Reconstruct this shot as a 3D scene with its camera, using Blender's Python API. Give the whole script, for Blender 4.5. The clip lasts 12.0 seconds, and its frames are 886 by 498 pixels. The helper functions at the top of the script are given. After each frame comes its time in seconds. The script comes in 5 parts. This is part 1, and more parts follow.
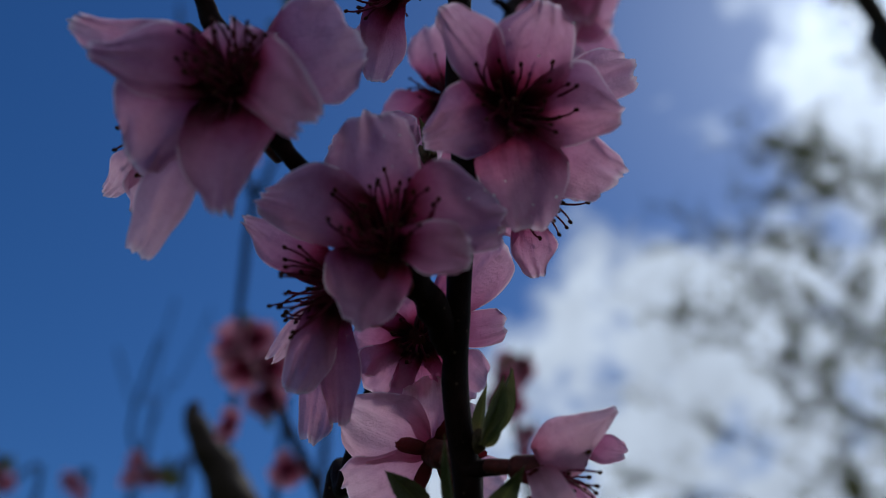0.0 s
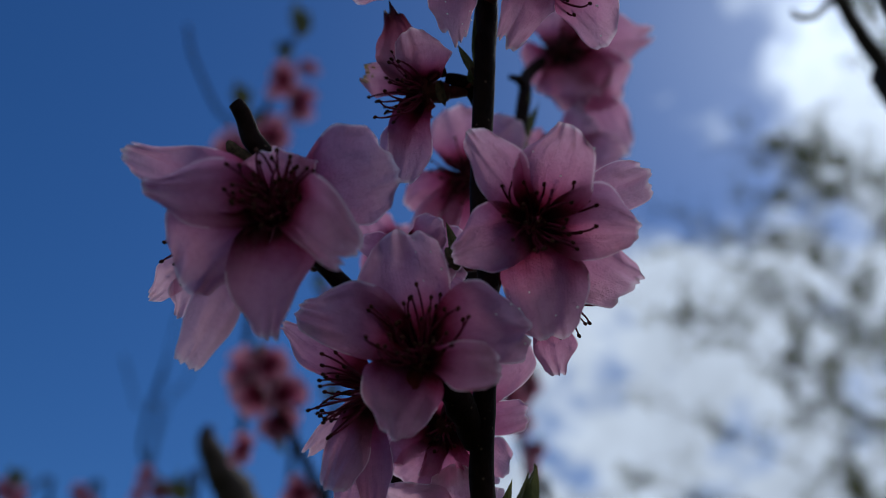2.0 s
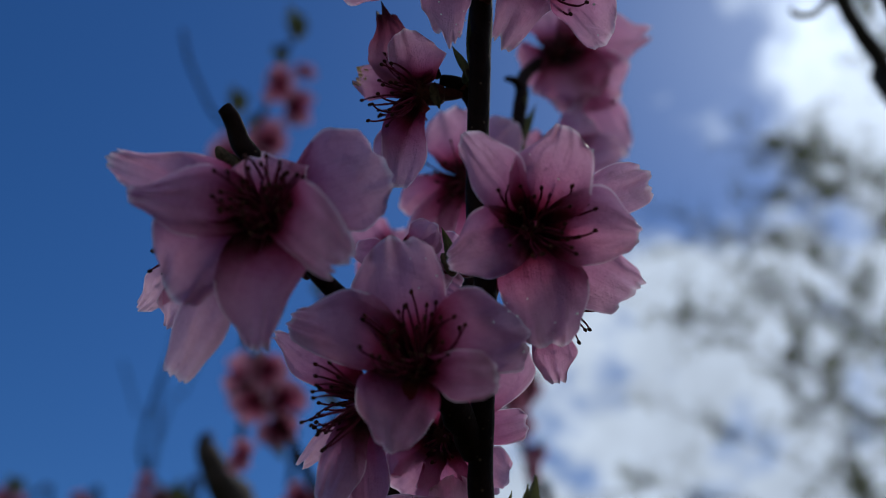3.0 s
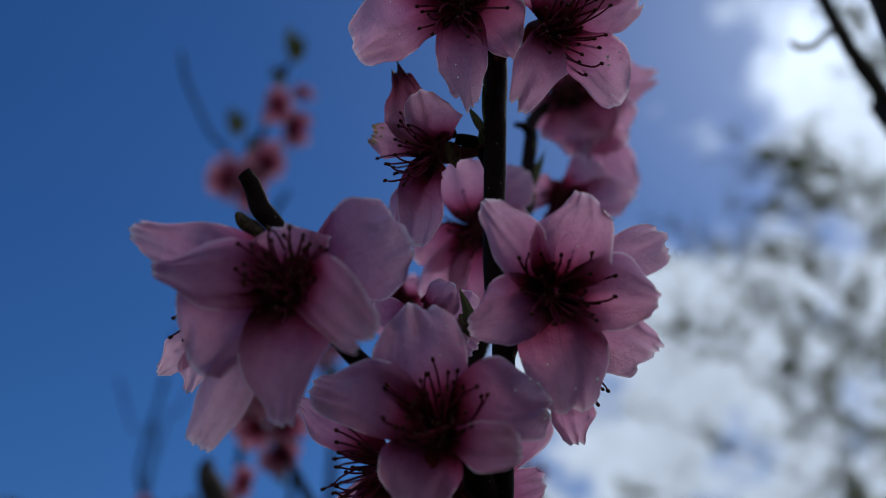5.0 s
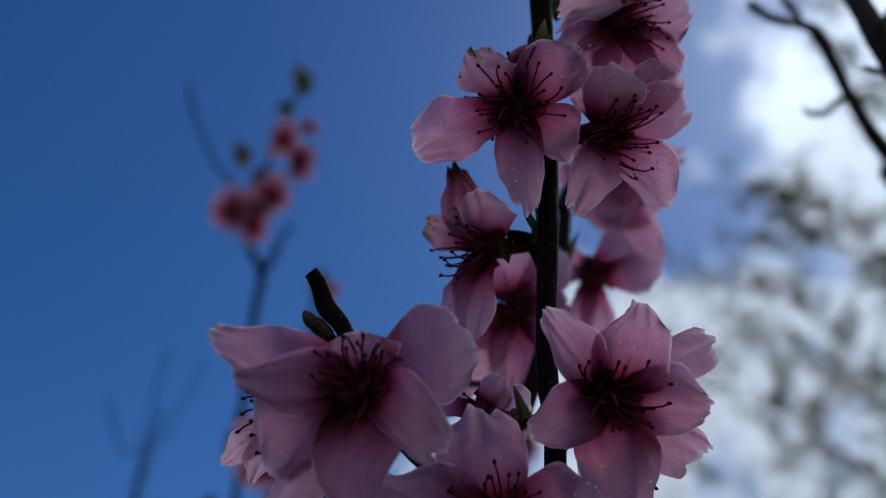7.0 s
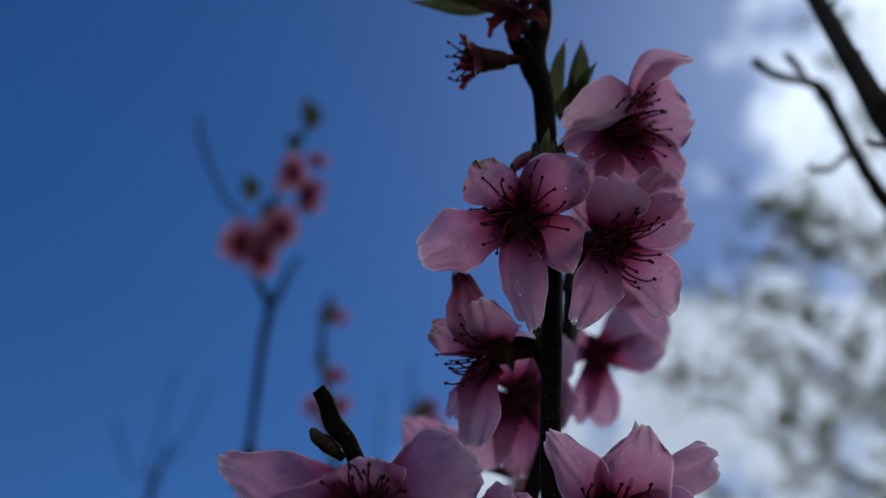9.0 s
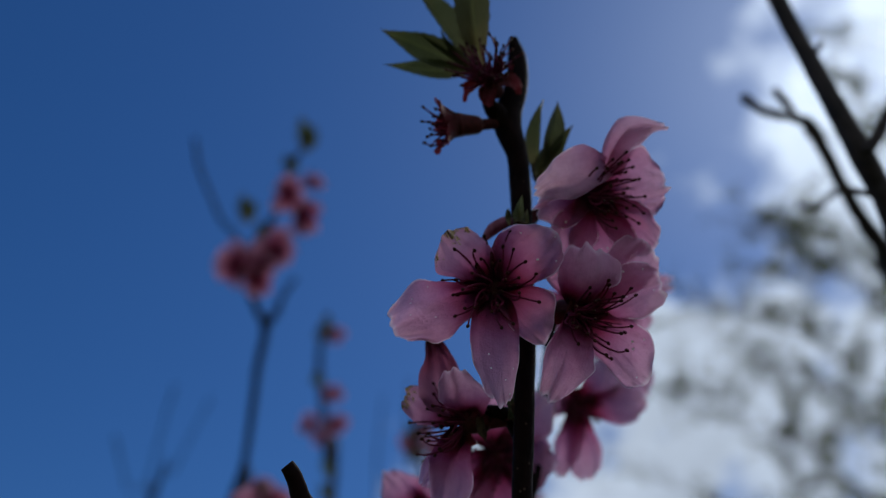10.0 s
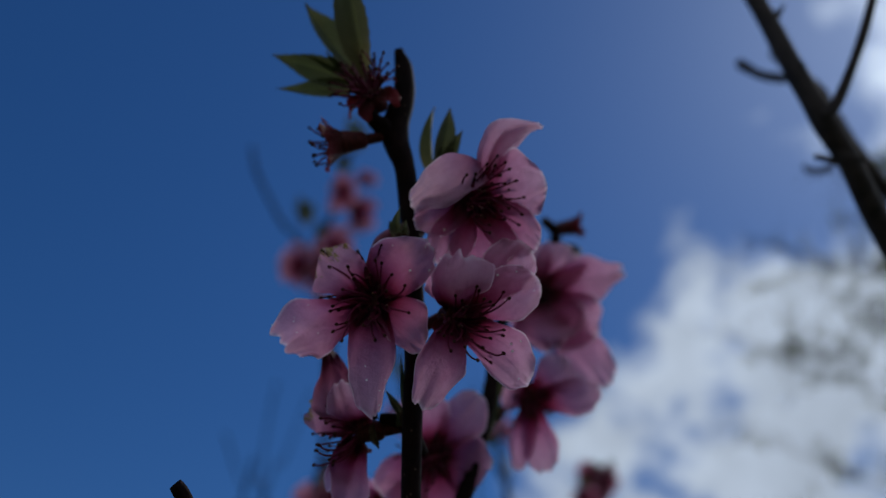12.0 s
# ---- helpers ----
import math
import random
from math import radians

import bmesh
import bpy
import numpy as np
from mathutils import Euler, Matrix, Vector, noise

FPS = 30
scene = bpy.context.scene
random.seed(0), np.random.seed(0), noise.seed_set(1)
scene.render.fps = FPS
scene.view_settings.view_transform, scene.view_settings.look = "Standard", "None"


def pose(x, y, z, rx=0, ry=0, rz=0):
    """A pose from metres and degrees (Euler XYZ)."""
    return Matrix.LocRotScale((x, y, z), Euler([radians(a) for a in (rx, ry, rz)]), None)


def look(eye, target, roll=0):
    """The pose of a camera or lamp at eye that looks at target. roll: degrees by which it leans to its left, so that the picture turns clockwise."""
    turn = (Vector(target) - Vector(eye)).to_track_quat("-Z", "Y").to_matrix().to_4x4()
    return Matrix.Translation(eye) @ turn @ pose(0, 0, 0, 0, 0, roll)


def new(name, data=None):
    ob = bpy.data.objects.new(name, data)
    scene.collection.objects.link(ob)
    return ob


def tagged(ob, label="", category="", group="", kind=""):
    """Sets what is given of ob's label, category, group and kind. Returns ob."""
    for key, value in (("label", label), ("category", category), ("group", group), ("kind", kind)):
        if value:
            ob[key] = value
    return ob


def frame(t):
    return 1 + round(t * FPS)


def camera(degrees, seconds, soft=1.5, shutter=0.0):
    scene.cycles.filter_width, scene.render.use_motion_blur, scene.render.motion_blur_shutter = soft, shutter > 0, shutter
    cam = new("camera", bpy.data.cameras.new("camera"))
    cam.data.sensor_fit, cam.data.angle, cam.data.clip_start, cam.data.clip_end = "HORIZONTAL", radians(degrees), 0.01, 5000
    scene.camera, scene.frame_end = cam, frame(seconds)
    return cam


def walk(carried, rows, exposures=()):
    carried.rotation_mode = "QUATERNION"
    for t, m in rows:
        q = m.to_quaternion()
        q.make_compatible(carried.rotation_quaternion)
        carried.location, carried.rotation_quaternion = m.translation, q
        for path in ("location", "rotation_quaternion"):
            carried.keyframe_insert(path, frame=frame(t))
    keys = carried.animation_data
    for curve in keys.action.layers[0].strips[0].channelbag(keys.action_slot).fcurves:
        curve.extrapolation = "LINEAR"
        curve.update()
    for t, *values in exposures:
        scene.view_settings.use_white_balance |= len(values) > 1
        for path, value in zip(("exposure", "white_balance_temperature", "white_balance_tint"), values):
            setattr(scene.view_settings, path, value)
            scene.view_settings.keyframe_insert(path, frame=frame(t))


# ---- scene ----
cam = camera(54.0, 12.0, 0.7)
EYE, TILT = 1.6, 40.0
VIEW = pose(0, 0, EYE, TILT)          # the first eye's axes: x right, y ahead, z up
PATH = [
    (0, 0.00000, 0.00000, 0.00000, 0.000, 0.000, 0.000),
    (0.5, -0.00002, -0.00419, 0.00833, 0.047, 0.347, 0.353),
    (1, 0.00024, -0.00722, 0.01909, -0.089, 0.596, 0.398),
    (1.5, 0.00032, -0.00833, 0.02283, -0.073, 0.330, 0.356),
    (2, -0.00554, -0.01144, 0.02370, -0.097, 0.203, 0.150),
    (2.5, -0.00839, -0.00630, 0.02156, 0.064, 0.029, 0.116),
    (3, -0.00466, -0.00656, 0.02456, 0.046, 0.780, 0.121),
    (3.5, -0.00752, -0.00839, 0.02852, 0.187, 0.751, -0.047),
    (5.5, -0.01191, -0.00984, 0.04093, 1.115, 1.107, -0.281),
    (6, -0.01651, -0.01428, 0.04704, 1.560, 0.551, -0.560),
    (6.5, -0.02071, -0.01283, 0.04879, 1.900, 0.324, -0.792),
    (7, -0.02622, -0.01538, 0.05455, 2.194, -0.201, -0.998),
    (7.5, -0.02574, -0.02065, 0.06433, 2.465, 0.125, -0.564),
    (9.5, -0.02570, -0.01936, 0.08653, 3.405, -0.282, -0.488),
    (10, -0.01814, -0.02044, 0.09462, 3.676, -0.281, -0.366),
    (10.5, -0.00207, -0.01896, 0.09265, 3.491, 0.020, 0.360),
    (11, 0.01770, -0.01235, 0.09540, 3.492, 0.590, 1.778),
    (11.5, 0.03266, -0.01667, 0.10541, 2.791, 2.168, 3.944),
    (12, 0.04173, -0.02337, 0.10078, 2.657, 3.927, 6.644),
]
walk(cam, [(t, VIEW @ pose(x, y, z, 90 + rx, ry, rz)) for t, x, y, z, rx, ry, rz in PATH], [(0.0, -0.18), (4.0, -0.12), (6.0, -0.12), (7.7, -0.12), (9.4, -0.2), (10.5, -0.27), (12.0, -0.40)])
cam.data.dof.use_dof = True
cam.data.dof.focus_distance = 0.204
cam.data.dof.aperture_fstop = 7.4

# ---- sky and sun ----
SUN_AT = Vector((0.42, 0.87, 0.27)).normalized()      # in the first eye's axes, behind the bright cloud
AXES = VIEW.to_3x3()
SUN_WAY = AXES @ SUN_AT


def sky_world():
    w = bpy.data.worlds.new("sky")
    scene.world = w
    w.use_nodes = True
    nt = w.node_tree
    nt.nodes.clear()
    N, L = nt.nodes.new, nt.links.new

    def math_node(op, a, b=None, clamp=False):
        n = N("ShaderNodeMath")
        n.operation, n.use_clamp = op, clamp
        for k, v in enumerate((a, b)):
            if v is None:
                continue
            if isinstance(v, (int, float)):
                n.inputs[k].default_value = v
            else:
                L(v, n.inputs[k])
        return n.outputs[0]

    out, bg = N("ShaderNodeOutputWorld"), N("ShaderNodeBackground")
    co = N("ShaderNodeTexCoord").outputs["Generated"]
    sky = N("ShaderNodeTexSky")
    sky.sky_type, sky.sun_disc = "NISHITA", False
    sky.sun_elevation = math.asin(SUN_WAY.z)
    sky.sun_rotation = math.atan2(SUN_WAY.x, SUN_WAY.y)
    sky.air_density, sky.dust_density, sky.ozone_density = 1.0, 0.45, 3.0
    hs = N("ShaderNodeHueSaturation")
    hs.inputs["Saturation"].default_value, hs.inputs["Value"].default_value = SKY_SAT, SKY_VALUE
    L(sky.outputs[0], hs.inputs["Color"])
    deep = N("ShaderNodeMix")
    deep.data_type, deep.blend_type = "RGBA", "MULTIPLY"
    deep.inputs["Factor"].default_value = 1.0
    deep.inputs["B"].default_value = SKY_TINT
    L(hs.outputs[0], deep.inputs["A"])

    def along(v):
        n = N("ShaderNodeVectorMath")
        n.operation = "DOT_PRODUCT"
        L(co, n.inputs[0])
        n.inputs[1].default_value = AXES @ Vector(v)
        return n.outputs["Value"]

    def cloud_noise(scale, detail, rough, shift):
        m = N("ShaderNodeMapping")
        m.inputs["Location"].default_value = shift
        L(co, m.inputs["Vector"])
        n = N("ShaderNodeTexNoise")
        L(m.outputs[0], n.inputs["Vector"])
        n.inputs["Scale"].default_value, n.inputs["Detail"].default_value = scale, detail
        n.inputs["Roughness"].default_value = rough
        return n.outputs["Fac"]

    right, up = along((1, 0, 0)), along((0, 0, 1))
    # one bank of cloud fills the lower right, another the upper right; blue shows between and through them
    low = math_node("MINIMUM", math_node("MULTIPLY", math_node("SUBTRACT", 0.04, up), 1.2), math_node("SUBTRACT", math_node("SUBTRACT", right, math_node("MULTIPLY", up, 0.9)), 0.16))
    high = math_node("MINIMUM", math_node("SUBTRACT", right, 0.315), math_node("SUBTRACT", math_node("ADD", right, math_node("MULTIPLY", up, 0.9)), 0.42))
    g = math_node("MINIMUM", math_node("MAXIMUM", low, high), 0.085)
    big = math_node("SUBTRACT", cloud_noise(9.0, 7.0, 0.58, (3.1, 0.4, 1.7)), 0.5)
    m = math_node("ADD", g, math_node("MULTIPLY", big, 0.5))
    # broken cloud added over half the unseen sky behind, to brighten facing sides
    behind = math_node("SUBTRACT", 0.06, math_node("MULTIPLY", math_node("MAXIMUM", along((0, 1, 0)), 0.0), 0.6))
    m = math_node("MAXIMUM", m, math_node("ADD", behind, math_node("MULTIPLY", big, 0.5)))
    veil = math_node("MULTIPLY", math_node("ADD", m, 0.02), 12.0, True)
    edge = math_node("POWER", veil, 1.3)
    fine = cloud_noise(13.0, 7.0, 0.6, (0.3, 2.2, 0.9))
    near_sun = math_node("POWER", math_node("MAXIMUM", along(SUN_AT), 0.0), 40.0)
    bright = math_node("ADD", math_node("MULTIPLY", fine, CLOUD * 0.6), math_node("MULTIPLY", near_sun, CLOUD * 0.55))
    bright = math_node("ADD", bright, CLOUD * 0.42)
    tint = N("ShaderNodeMix")
    tint.data_type, tint.blend_type = "RGBA", "MULTIPLY"
    tint.inputs["Factor"].default_value = 1.0
    tint.inputs["A"].default_value = (0.78, 0.92, 1.13, 1)
    L(bright, tint.inputs["B"])
    mix = N("ShaderNodeMix")
    mix.data_type = "RGBA"
    L(edge, mix.inputs["Factor"])
    L(deep.outputs["Result"], mix.inputs["A"])
    L(tint.outputs["Result"], mix.inputs["B"])
    L(mix.outputs["Result"], bg.inputs["Color"])
    bg.inputs["Strength"].default_value = SKY_STRENGTH
    L(bg.outputs[0], out.inputs[0])


SKY_STRENGTH, SKY_SAT, SKY_VALUE, CLOUD = 0.12, 1.28, 0.62, 8.4
SKY_TINT = (0.65, 0.84, 1.10, 1)
sky_world()
lamp = bpy.data.lights.new("sun", "SUN")
lamp.energy, lamp.angle, lamp.color = 1.2, radians(20), (1.0, 0.95, 0.88)
sun = new("sun", lamp)
sun.matrix_world = Matrix.Translation((0, 0, 6)) @ (-SUN_WAY).to_track_quat("-Z", "Y").to_matrix().to_4x4()


# ---- materials ----
def material(name):
    m = bpy.data.materials.new(name)
    m.use_nodes = True
    nt = m.node_tree
    p = nt.nodes["Principled BSDF"]
    return m, nt, p


def ramp(nt, fac, stops):
    r = nt.nodes.new("ShaderNodeValToRGB")
    while len(r.color_ramp.elements) < len(stops):
        r.color_ramp.elements.new(0.5)
    for e, (x, c) in zip(r.color_ramp.elements, stops):
        e.position, e.color = x, (*c, 1)
    nt.links.new(fac, r.inputs[0])
    return r.outputs[0]


def noise_tex(nt, vec, scale, detail=4.0, rough=0.55):
    n = nt.nodes.new("ShaderNodeTexNoise")
    nt.links.new(vec, n.inputs["Vector"])
    n.inputs["Scale"].default_value, n.inputs["Detail"].default_value = scale, detail
    n.inputs["Roughness"].default_value = rough
    return n.outputs["Fac"]


def stretch(nt, vec, scale):
    m = nt.nodes.new("ShaderNodeMapping")
    m.inputs["Scale"].default_value = scale
    nt.links.new(vec, m.inputs["Vector"])
    return m.outputs[0]


def blend(nt, kind, fac, a, b):
    n = nt.nodes.new("ShaderNodeMix")
    n.data_type, n.blend_type = "RGBA", kind
    for key, v in (("Factor", fac), ("A", a), ("B", b)):
        if isinstance(v, (int, float)):
            n.inputs[key].default_value = v
        elif isinstance(v, tuple):
            n.inputs[key].default_value = (*v, 1)
        else:
            nt.links.new(v, n.inputs[key])
    return n.outputs["Result"]


def bump(nt, height, strength, distance, p):
    b = nt.nodes.new("ShaderNodeBump")
    b.inputs["Strength"].default_value, b.inputs["Distance"].default_value = strength, distance
    nt.links.new(height, b.inputs["Height"])
    nt.links.new(b.outputs[0], p.inputs["Normal"])
    return b.outputs[0]


def thin_sheet(name, stops, vein, thru, rough, brown=False, fresh=0.25, midrib=None, down=0.0, rim_light=None):
    """A petal or leaf: light also comes through it. Colour runs from base to tip, with veins along it."""
    m, nt, p = material(name)
    uv = nt.nodes.new("ShaderNodeTexCoord")
    sep = nt.nodes.new("ShaderNodeSeparateXYZ")
    nt.links.new(uv.outputs["UV"], sep.inputs[0])
    ob = nt.nodes.new("ShaderNodeObjectInfo").outputs["Random"]
    blotch = noise_tex(nt, uv.outputs["Object"], 160.0, 3.0)
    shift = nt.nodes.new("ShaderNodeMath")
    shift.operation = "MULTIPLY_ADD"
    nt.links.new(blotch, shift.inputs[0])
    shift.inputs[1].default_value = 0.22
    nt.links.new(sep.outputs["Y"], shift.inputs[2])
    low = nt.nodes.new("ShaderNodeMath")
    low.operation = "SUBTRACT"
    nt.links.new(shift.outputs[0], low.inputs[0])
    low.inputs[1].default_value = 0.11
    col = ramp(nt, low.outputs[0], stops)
    lines = noise_tex(nt, stretch(nt, uv.outputs["UV"], (vein, 1.6, 1.0)), 1.0, 4.0, 0.6)
    tone = ramp(nt, lines, [(0.3, (0.72, 0.6, 0.66)), (0.62, (1.06, 1.06, 1.06))])
    col = blend(nt, "MULTIPLY", 0.2, col, tone)
    mottle = noise_tex(nt, uv.outputs["Object"], 420.0, 6.0, 0.7)
    col = blend(nt, "MULTIPLY", 0.36, col, ramp(nt, mottle, [(0.34, (0.78, 0.62, 0.7)), (0.52, (1.0, 1.0, 1.0)), (0.72, (1.1, 1.16, 1.12))]))
    if midrib:
        off = nt.nodes.new("ShaderNodeMath")
        off.operation = "SUBTRACT"
        nt.links.new(sep.outputs["X"], off.inputs[0])
        off.inputs[1].default_value = 0.5
        dist = nt.nodes.new("ShaderNodeMath")
        dist.operation = "ABSOLUTE"
        nt.links.new(off.outputs[0], dist.inputs[0])
        col = blend(nt, "MIX", ramp(nt, dist.outputs[0], [(0.008, (0.45, 0.45, 0.45)), (0.03, (0, 0, 0))]), col, midrib)
    each = ramp(nt, ob, [(0.0, (0.92, 0.84, 0.9)), (0.5, (1.0, 1.0, 1.0)), (1.0, (1.06, 1.1, 1.08))])
    col = blend(nt, "MULTIPLY", 0.7, col, each)
    # pale edge: backlight through the thin rim, put into the colour
    if rim_light:
        far = nt.nodes.new("ShaderNodeUVMap")
        far.uv_map = "Rim"
        cut = nt.nodes.new("ShaderNodeSeparateXYZ")
        nt.links.new(far.outputs[0], cut.inputs[0])
        col = blend(nt, "MIX", ramp(nt, cut.outputs["X"], [(0.945, (0, 0, 0)), (0.985, (0.75, 0.75, 0.75))]), col, rim_light)
    if brown:
        spots = noise_tex(nt, uv.outputs["Object"], 420.0, 5.0, 0.7)
        rim = nt.nodes.new("ShaderNodeMath")
        rim.operation = "MULTIPLY"
        nt.links.new(spots, rim.inputs[0])
        nt.links.new(sep.outputs["Y"], rim.inputs[1])
        col = blend(nt, "MIX", ramp(nt, rim.outputs[0], [(0.42, (0, 0, 0)), (0.47, (1, 1, 1))]), col, blend(nt, "MIX", ramp(nt, lines, [(0.42, (0, 0, 0)), (0.55, (1, 1, 1))]), (0.10, 0.05, 0.015), (0.52, 0.38, 0.17)))
    nt.links.new(col, p.inputs["Base Color"])
    p.inputs["Roughness"].default_value = rough
    p.inputs["Specular IOR Level"].default_value = fresh
    p.inputs["Sheen Weight"].default_value = down
    p.inputs["Sheen Roughness"].default_value = 0.35
    crinkle = noise_tex(nt, uv.outputs["Object"], 900.0, 5.0, 0.65)
    relief = nt.nodes.new("ShaderNodeMath")
    relief.operation = "MULTIPLY_ADD"
    nt.links.new(lines, relief.inputs[0])
    relief.inputs[1].default_value = 0.4
    nt.links.new(crinkle, relief.inputs[2])
    normal = bump(nt, relief.outputs[0], 0.9, 0.0006, p)
    t = nt.nodes.new("ShaderNodeBsdfTranslucent")
    nt.links.new(col, t.inputs["Color"])
    nt.links.new(normal, t.inputs["Normal"])
    mx = nt.nodes.new("ShaderNodeMixShader")
    mx.inputs[0].default_value = thru
    nt.links.new(p.outputs[0], mx.inputs[1])
    nt.links.new(t.outputs[0], mx.inputs[2])
    nt.links.new(mx.outputs[0], nt.nodes["Material Output"].inputs["Surface"])
    return m


def solid(name, dark, light, scale, rough, height=0.0, distance=0.0003, lengthwise=False, specks=None, down=0.0, gloss=0.18):
    m, nt, p = material(name)
    co = nt.nodes.new("ShaderNodeTexCoord").outputs["Object"]
    vec = stretch(nt, co, (1.0, 1.0, 0.22)) if lengthwise else co
    n = noise_tex(nt, vec, scale, 5.0, 0.6)
    wide = noise_tex(nt, co, scale * 0.17, 3.0)
    col = ramp(nt, n, [(0.32, dark), (0.7, light)])
    col = blend(nt, "MULTIPLY", 0.7, col, ramp(nt, wide, [(0.3, (0.6, 0.6, 0.62)), (0.7, (1.15, 1.12, 1.08))]))
    if specks:
        v = nt.nodes.new("ShaderNodeTexVoronoi")
        v.inputs["Scale"].default_value, v.inputs["Randomness"].default_value = specks, 1.0
        nt.links.new(co, v.inputs["Vector"])
        col = blend(nt, "MIX", ramp(nt, v.outputs["Distance"], [(0.06, (0.35, 0.35, 0.35)), (0.14, (0, 0, 0))]), col, (0.16, 0.11, 0.08))
    nt.links.new(col, p.inputs["Base Color"])
    p.inputs["Roughness"].default_value = rough
    p.inputs['Specular IOR Level'].default_value = gloss
    p.inputs["Sheen Weight"].default_value = down
    p.inputs["Sheen Roughness"].default_value = 0.35
    if height:
        bump(nt, n, height, distance, p)
    return m


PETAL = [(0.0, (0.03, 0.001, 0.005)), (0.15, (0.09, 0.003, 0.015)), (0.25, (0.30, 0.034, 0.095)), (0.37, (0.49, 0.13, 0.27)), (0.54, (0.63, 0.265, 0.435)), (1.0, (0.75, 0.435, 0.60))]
M_PETAL_OUTSIDE = thin_sheet("petal_outside", [(0.0, (0.5, 0.13, 0.24)), (0.3, (0.72, 0.36, 0.52)), (1.0, (0.86, 0.58, 0.71))], 44.0, 0.6, 0.4, fresh=0.4, rim_light=(0.95, 0.78, 0.88))
# deeper pink for some petals; dimness where petals overlap is coloured in too
M_PETAL_DEEP_SHADED = thin_sheet("petal_deep_pink_shaded", [(0.0, (0.03, 0.001, 0.005)), (0.15, (0.09, 0.003, 0.016)), (0.27, (0.28, 0.03, 0.09)), (0.42, (0.45, 0.105, 0.235)), (0.65, (0.61, 0.225, 0.395)), (1.0, (0.74, 0.385, 0.555))], 44.0, 0.6, 0.34, fresh=0.5, rim_light=(0.95, 0.78, 0.88))
# far blossoms: petal colour copied darker, their backlit dimness painted in
M_PETAL_FAR_SHADED = thin_sheet("petal_far_shaded", [(0.0, (0.06, 0.002, 0.01)), (0.3, (0.26, 0.03, 0.07)), (0.6, (0.45, 0.14, 0.22)), (1.0, (0.68, 0.36, 0.46))], 30.0, 0.55, 0.5)
M_PETAL = thin_sheet("petal", PETAL, 44.0, 0.64, 0.29, fresh=0.5, rim_light=(0.95, 0.78, 0.88))
M_PETAL_BROWN = thin_sheet("petal_brown_edge", PETAL, 44.0, 0.5, 0.6, brown=True)
M_PETAL_DRY = thin_sheet("petal_withered", [(0.0, (0.55, 0.16, 0.29)), (0.4, (0.62, 0.25, 0.38)), (0.68, (0.40, 0.10, 0.18)), (0.86, (0.16, 0.025, 0.05)), (1.0, (0.05, 0.014, 0.018))], 20.0, 0.4, 0.6)
M_LEAF = thin_sheet("young_leaf", [(0.0, (0.24, 0.2, 0.075)), (0.35, (0.10, 0.108, 0.042)), (0.7, (0.078, 0.094, 0.036)), (1.0, (0.15, 0.15, 0.055))], 14.0, 0.42, 0.45, fresh=0.4, midrib=(0.2, 0.24, 0.07), down=0.25)
M_SEPAL = thin_sheet("sepal", [(0.0, (0.07, 0.012, 0.008)), (0.5, (0.12, 0.008, 0.012)), (1.0, (0.2, 0.016, 0.024))], 18.0, 0.3, 0.6, down=0.06)
M_CALYX = solid("calyx", (0.045, 0.008, 0.008), (0.12, 0.02, 0.018), 700.0, 0.6, 0.4, down=0.12)
M_STAMEN = solid("stamen", (0.07, 0.004, 0.018), (0.2, 0.018, 0.055), 300.0, 0.5)
M_ANTHER = solid("anther", (0.03, 0.006, 0.006), (0.09, 0.025, 0.012), 900.0, 0.7, 0.5)
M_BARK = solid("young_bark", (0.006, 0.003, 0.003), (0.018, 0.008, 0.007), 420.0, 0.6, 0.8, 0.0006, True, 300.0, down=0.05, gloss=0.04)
M_LIMB = solid("limb_bark", (0.018, 0.012, 0.010), (0.055, 0.037, 0.03), 260.0, 0.6, 0.7, 0.0008, True, 150.0)
M_OLDBARK = solid("grey_bark", (0.035, 0.026, 0.02), (0.11, 0.08, 0.062), 120.0, 0.8, 0.8, 0.001, True)
# opaque white stands in for the glint on water drops
M_DROP_GLINT = solid("drop", (0.93, 0.93, 0.93), (0.95, 0.95, 0.95), 300.0, 0.1)
M_SCALE = solid("bud_scale", (0.03, 0.02, 0.012), (0.12, 0.08, 0.045), 800.0, 0.7, 0.5)
M_BUD = solid("bud_skin", (0.15, 0.03, 0.05), (0.36, 0.12, 0.18), 500.0, 0.6, 0.4, lengthwise=True, down=0.15)
M_GRASS = solid("grass_ground", (0.025, 0.05, 0.012), (0.08, 0.11, 0.03), 9.0, 0.9, 0.6, 0.02)
M_FARLEAF = thin_sheet("far_leaf", [(0.0, (0.12, 0.13, 0.025)), (1.0, (0.17, 0.17, 0.04))], 6.0, 0.5, 0.6)


# ---- builders ----
def W(p):
    """A place in millimetres along the first eye's axes, in the world."""
    return VIEW @ (Vector(p[:3]) * 0.001)


def D(v):
    return (AXES @ Vector(v)).normalized()


def part(name, bm, mat, parent, label="", at=None, smooth=True):
    """One mesh object under a thing or a part; at: its origin in the world."""
    me = bpy.data.meshes.new(name)
    bm.to_mesh(me)
    bm.free()
    if smooth:
        me.shade_smooth()
    for m in mat if isinstance(mat, (list, tuple)) else (mat,):
        me.materials.append(m)
    ob = new(name, me)
    return under(ob, parent, label, at)


def under(ob, parent, label="", at=None):
    ob.parent = parent
    base = Vector(parent["base"])
    here = Vector(at) if at is not None else base
    ob.location = here - base
    ob["base"] = tuple(here)
    return tagged(ob, label)


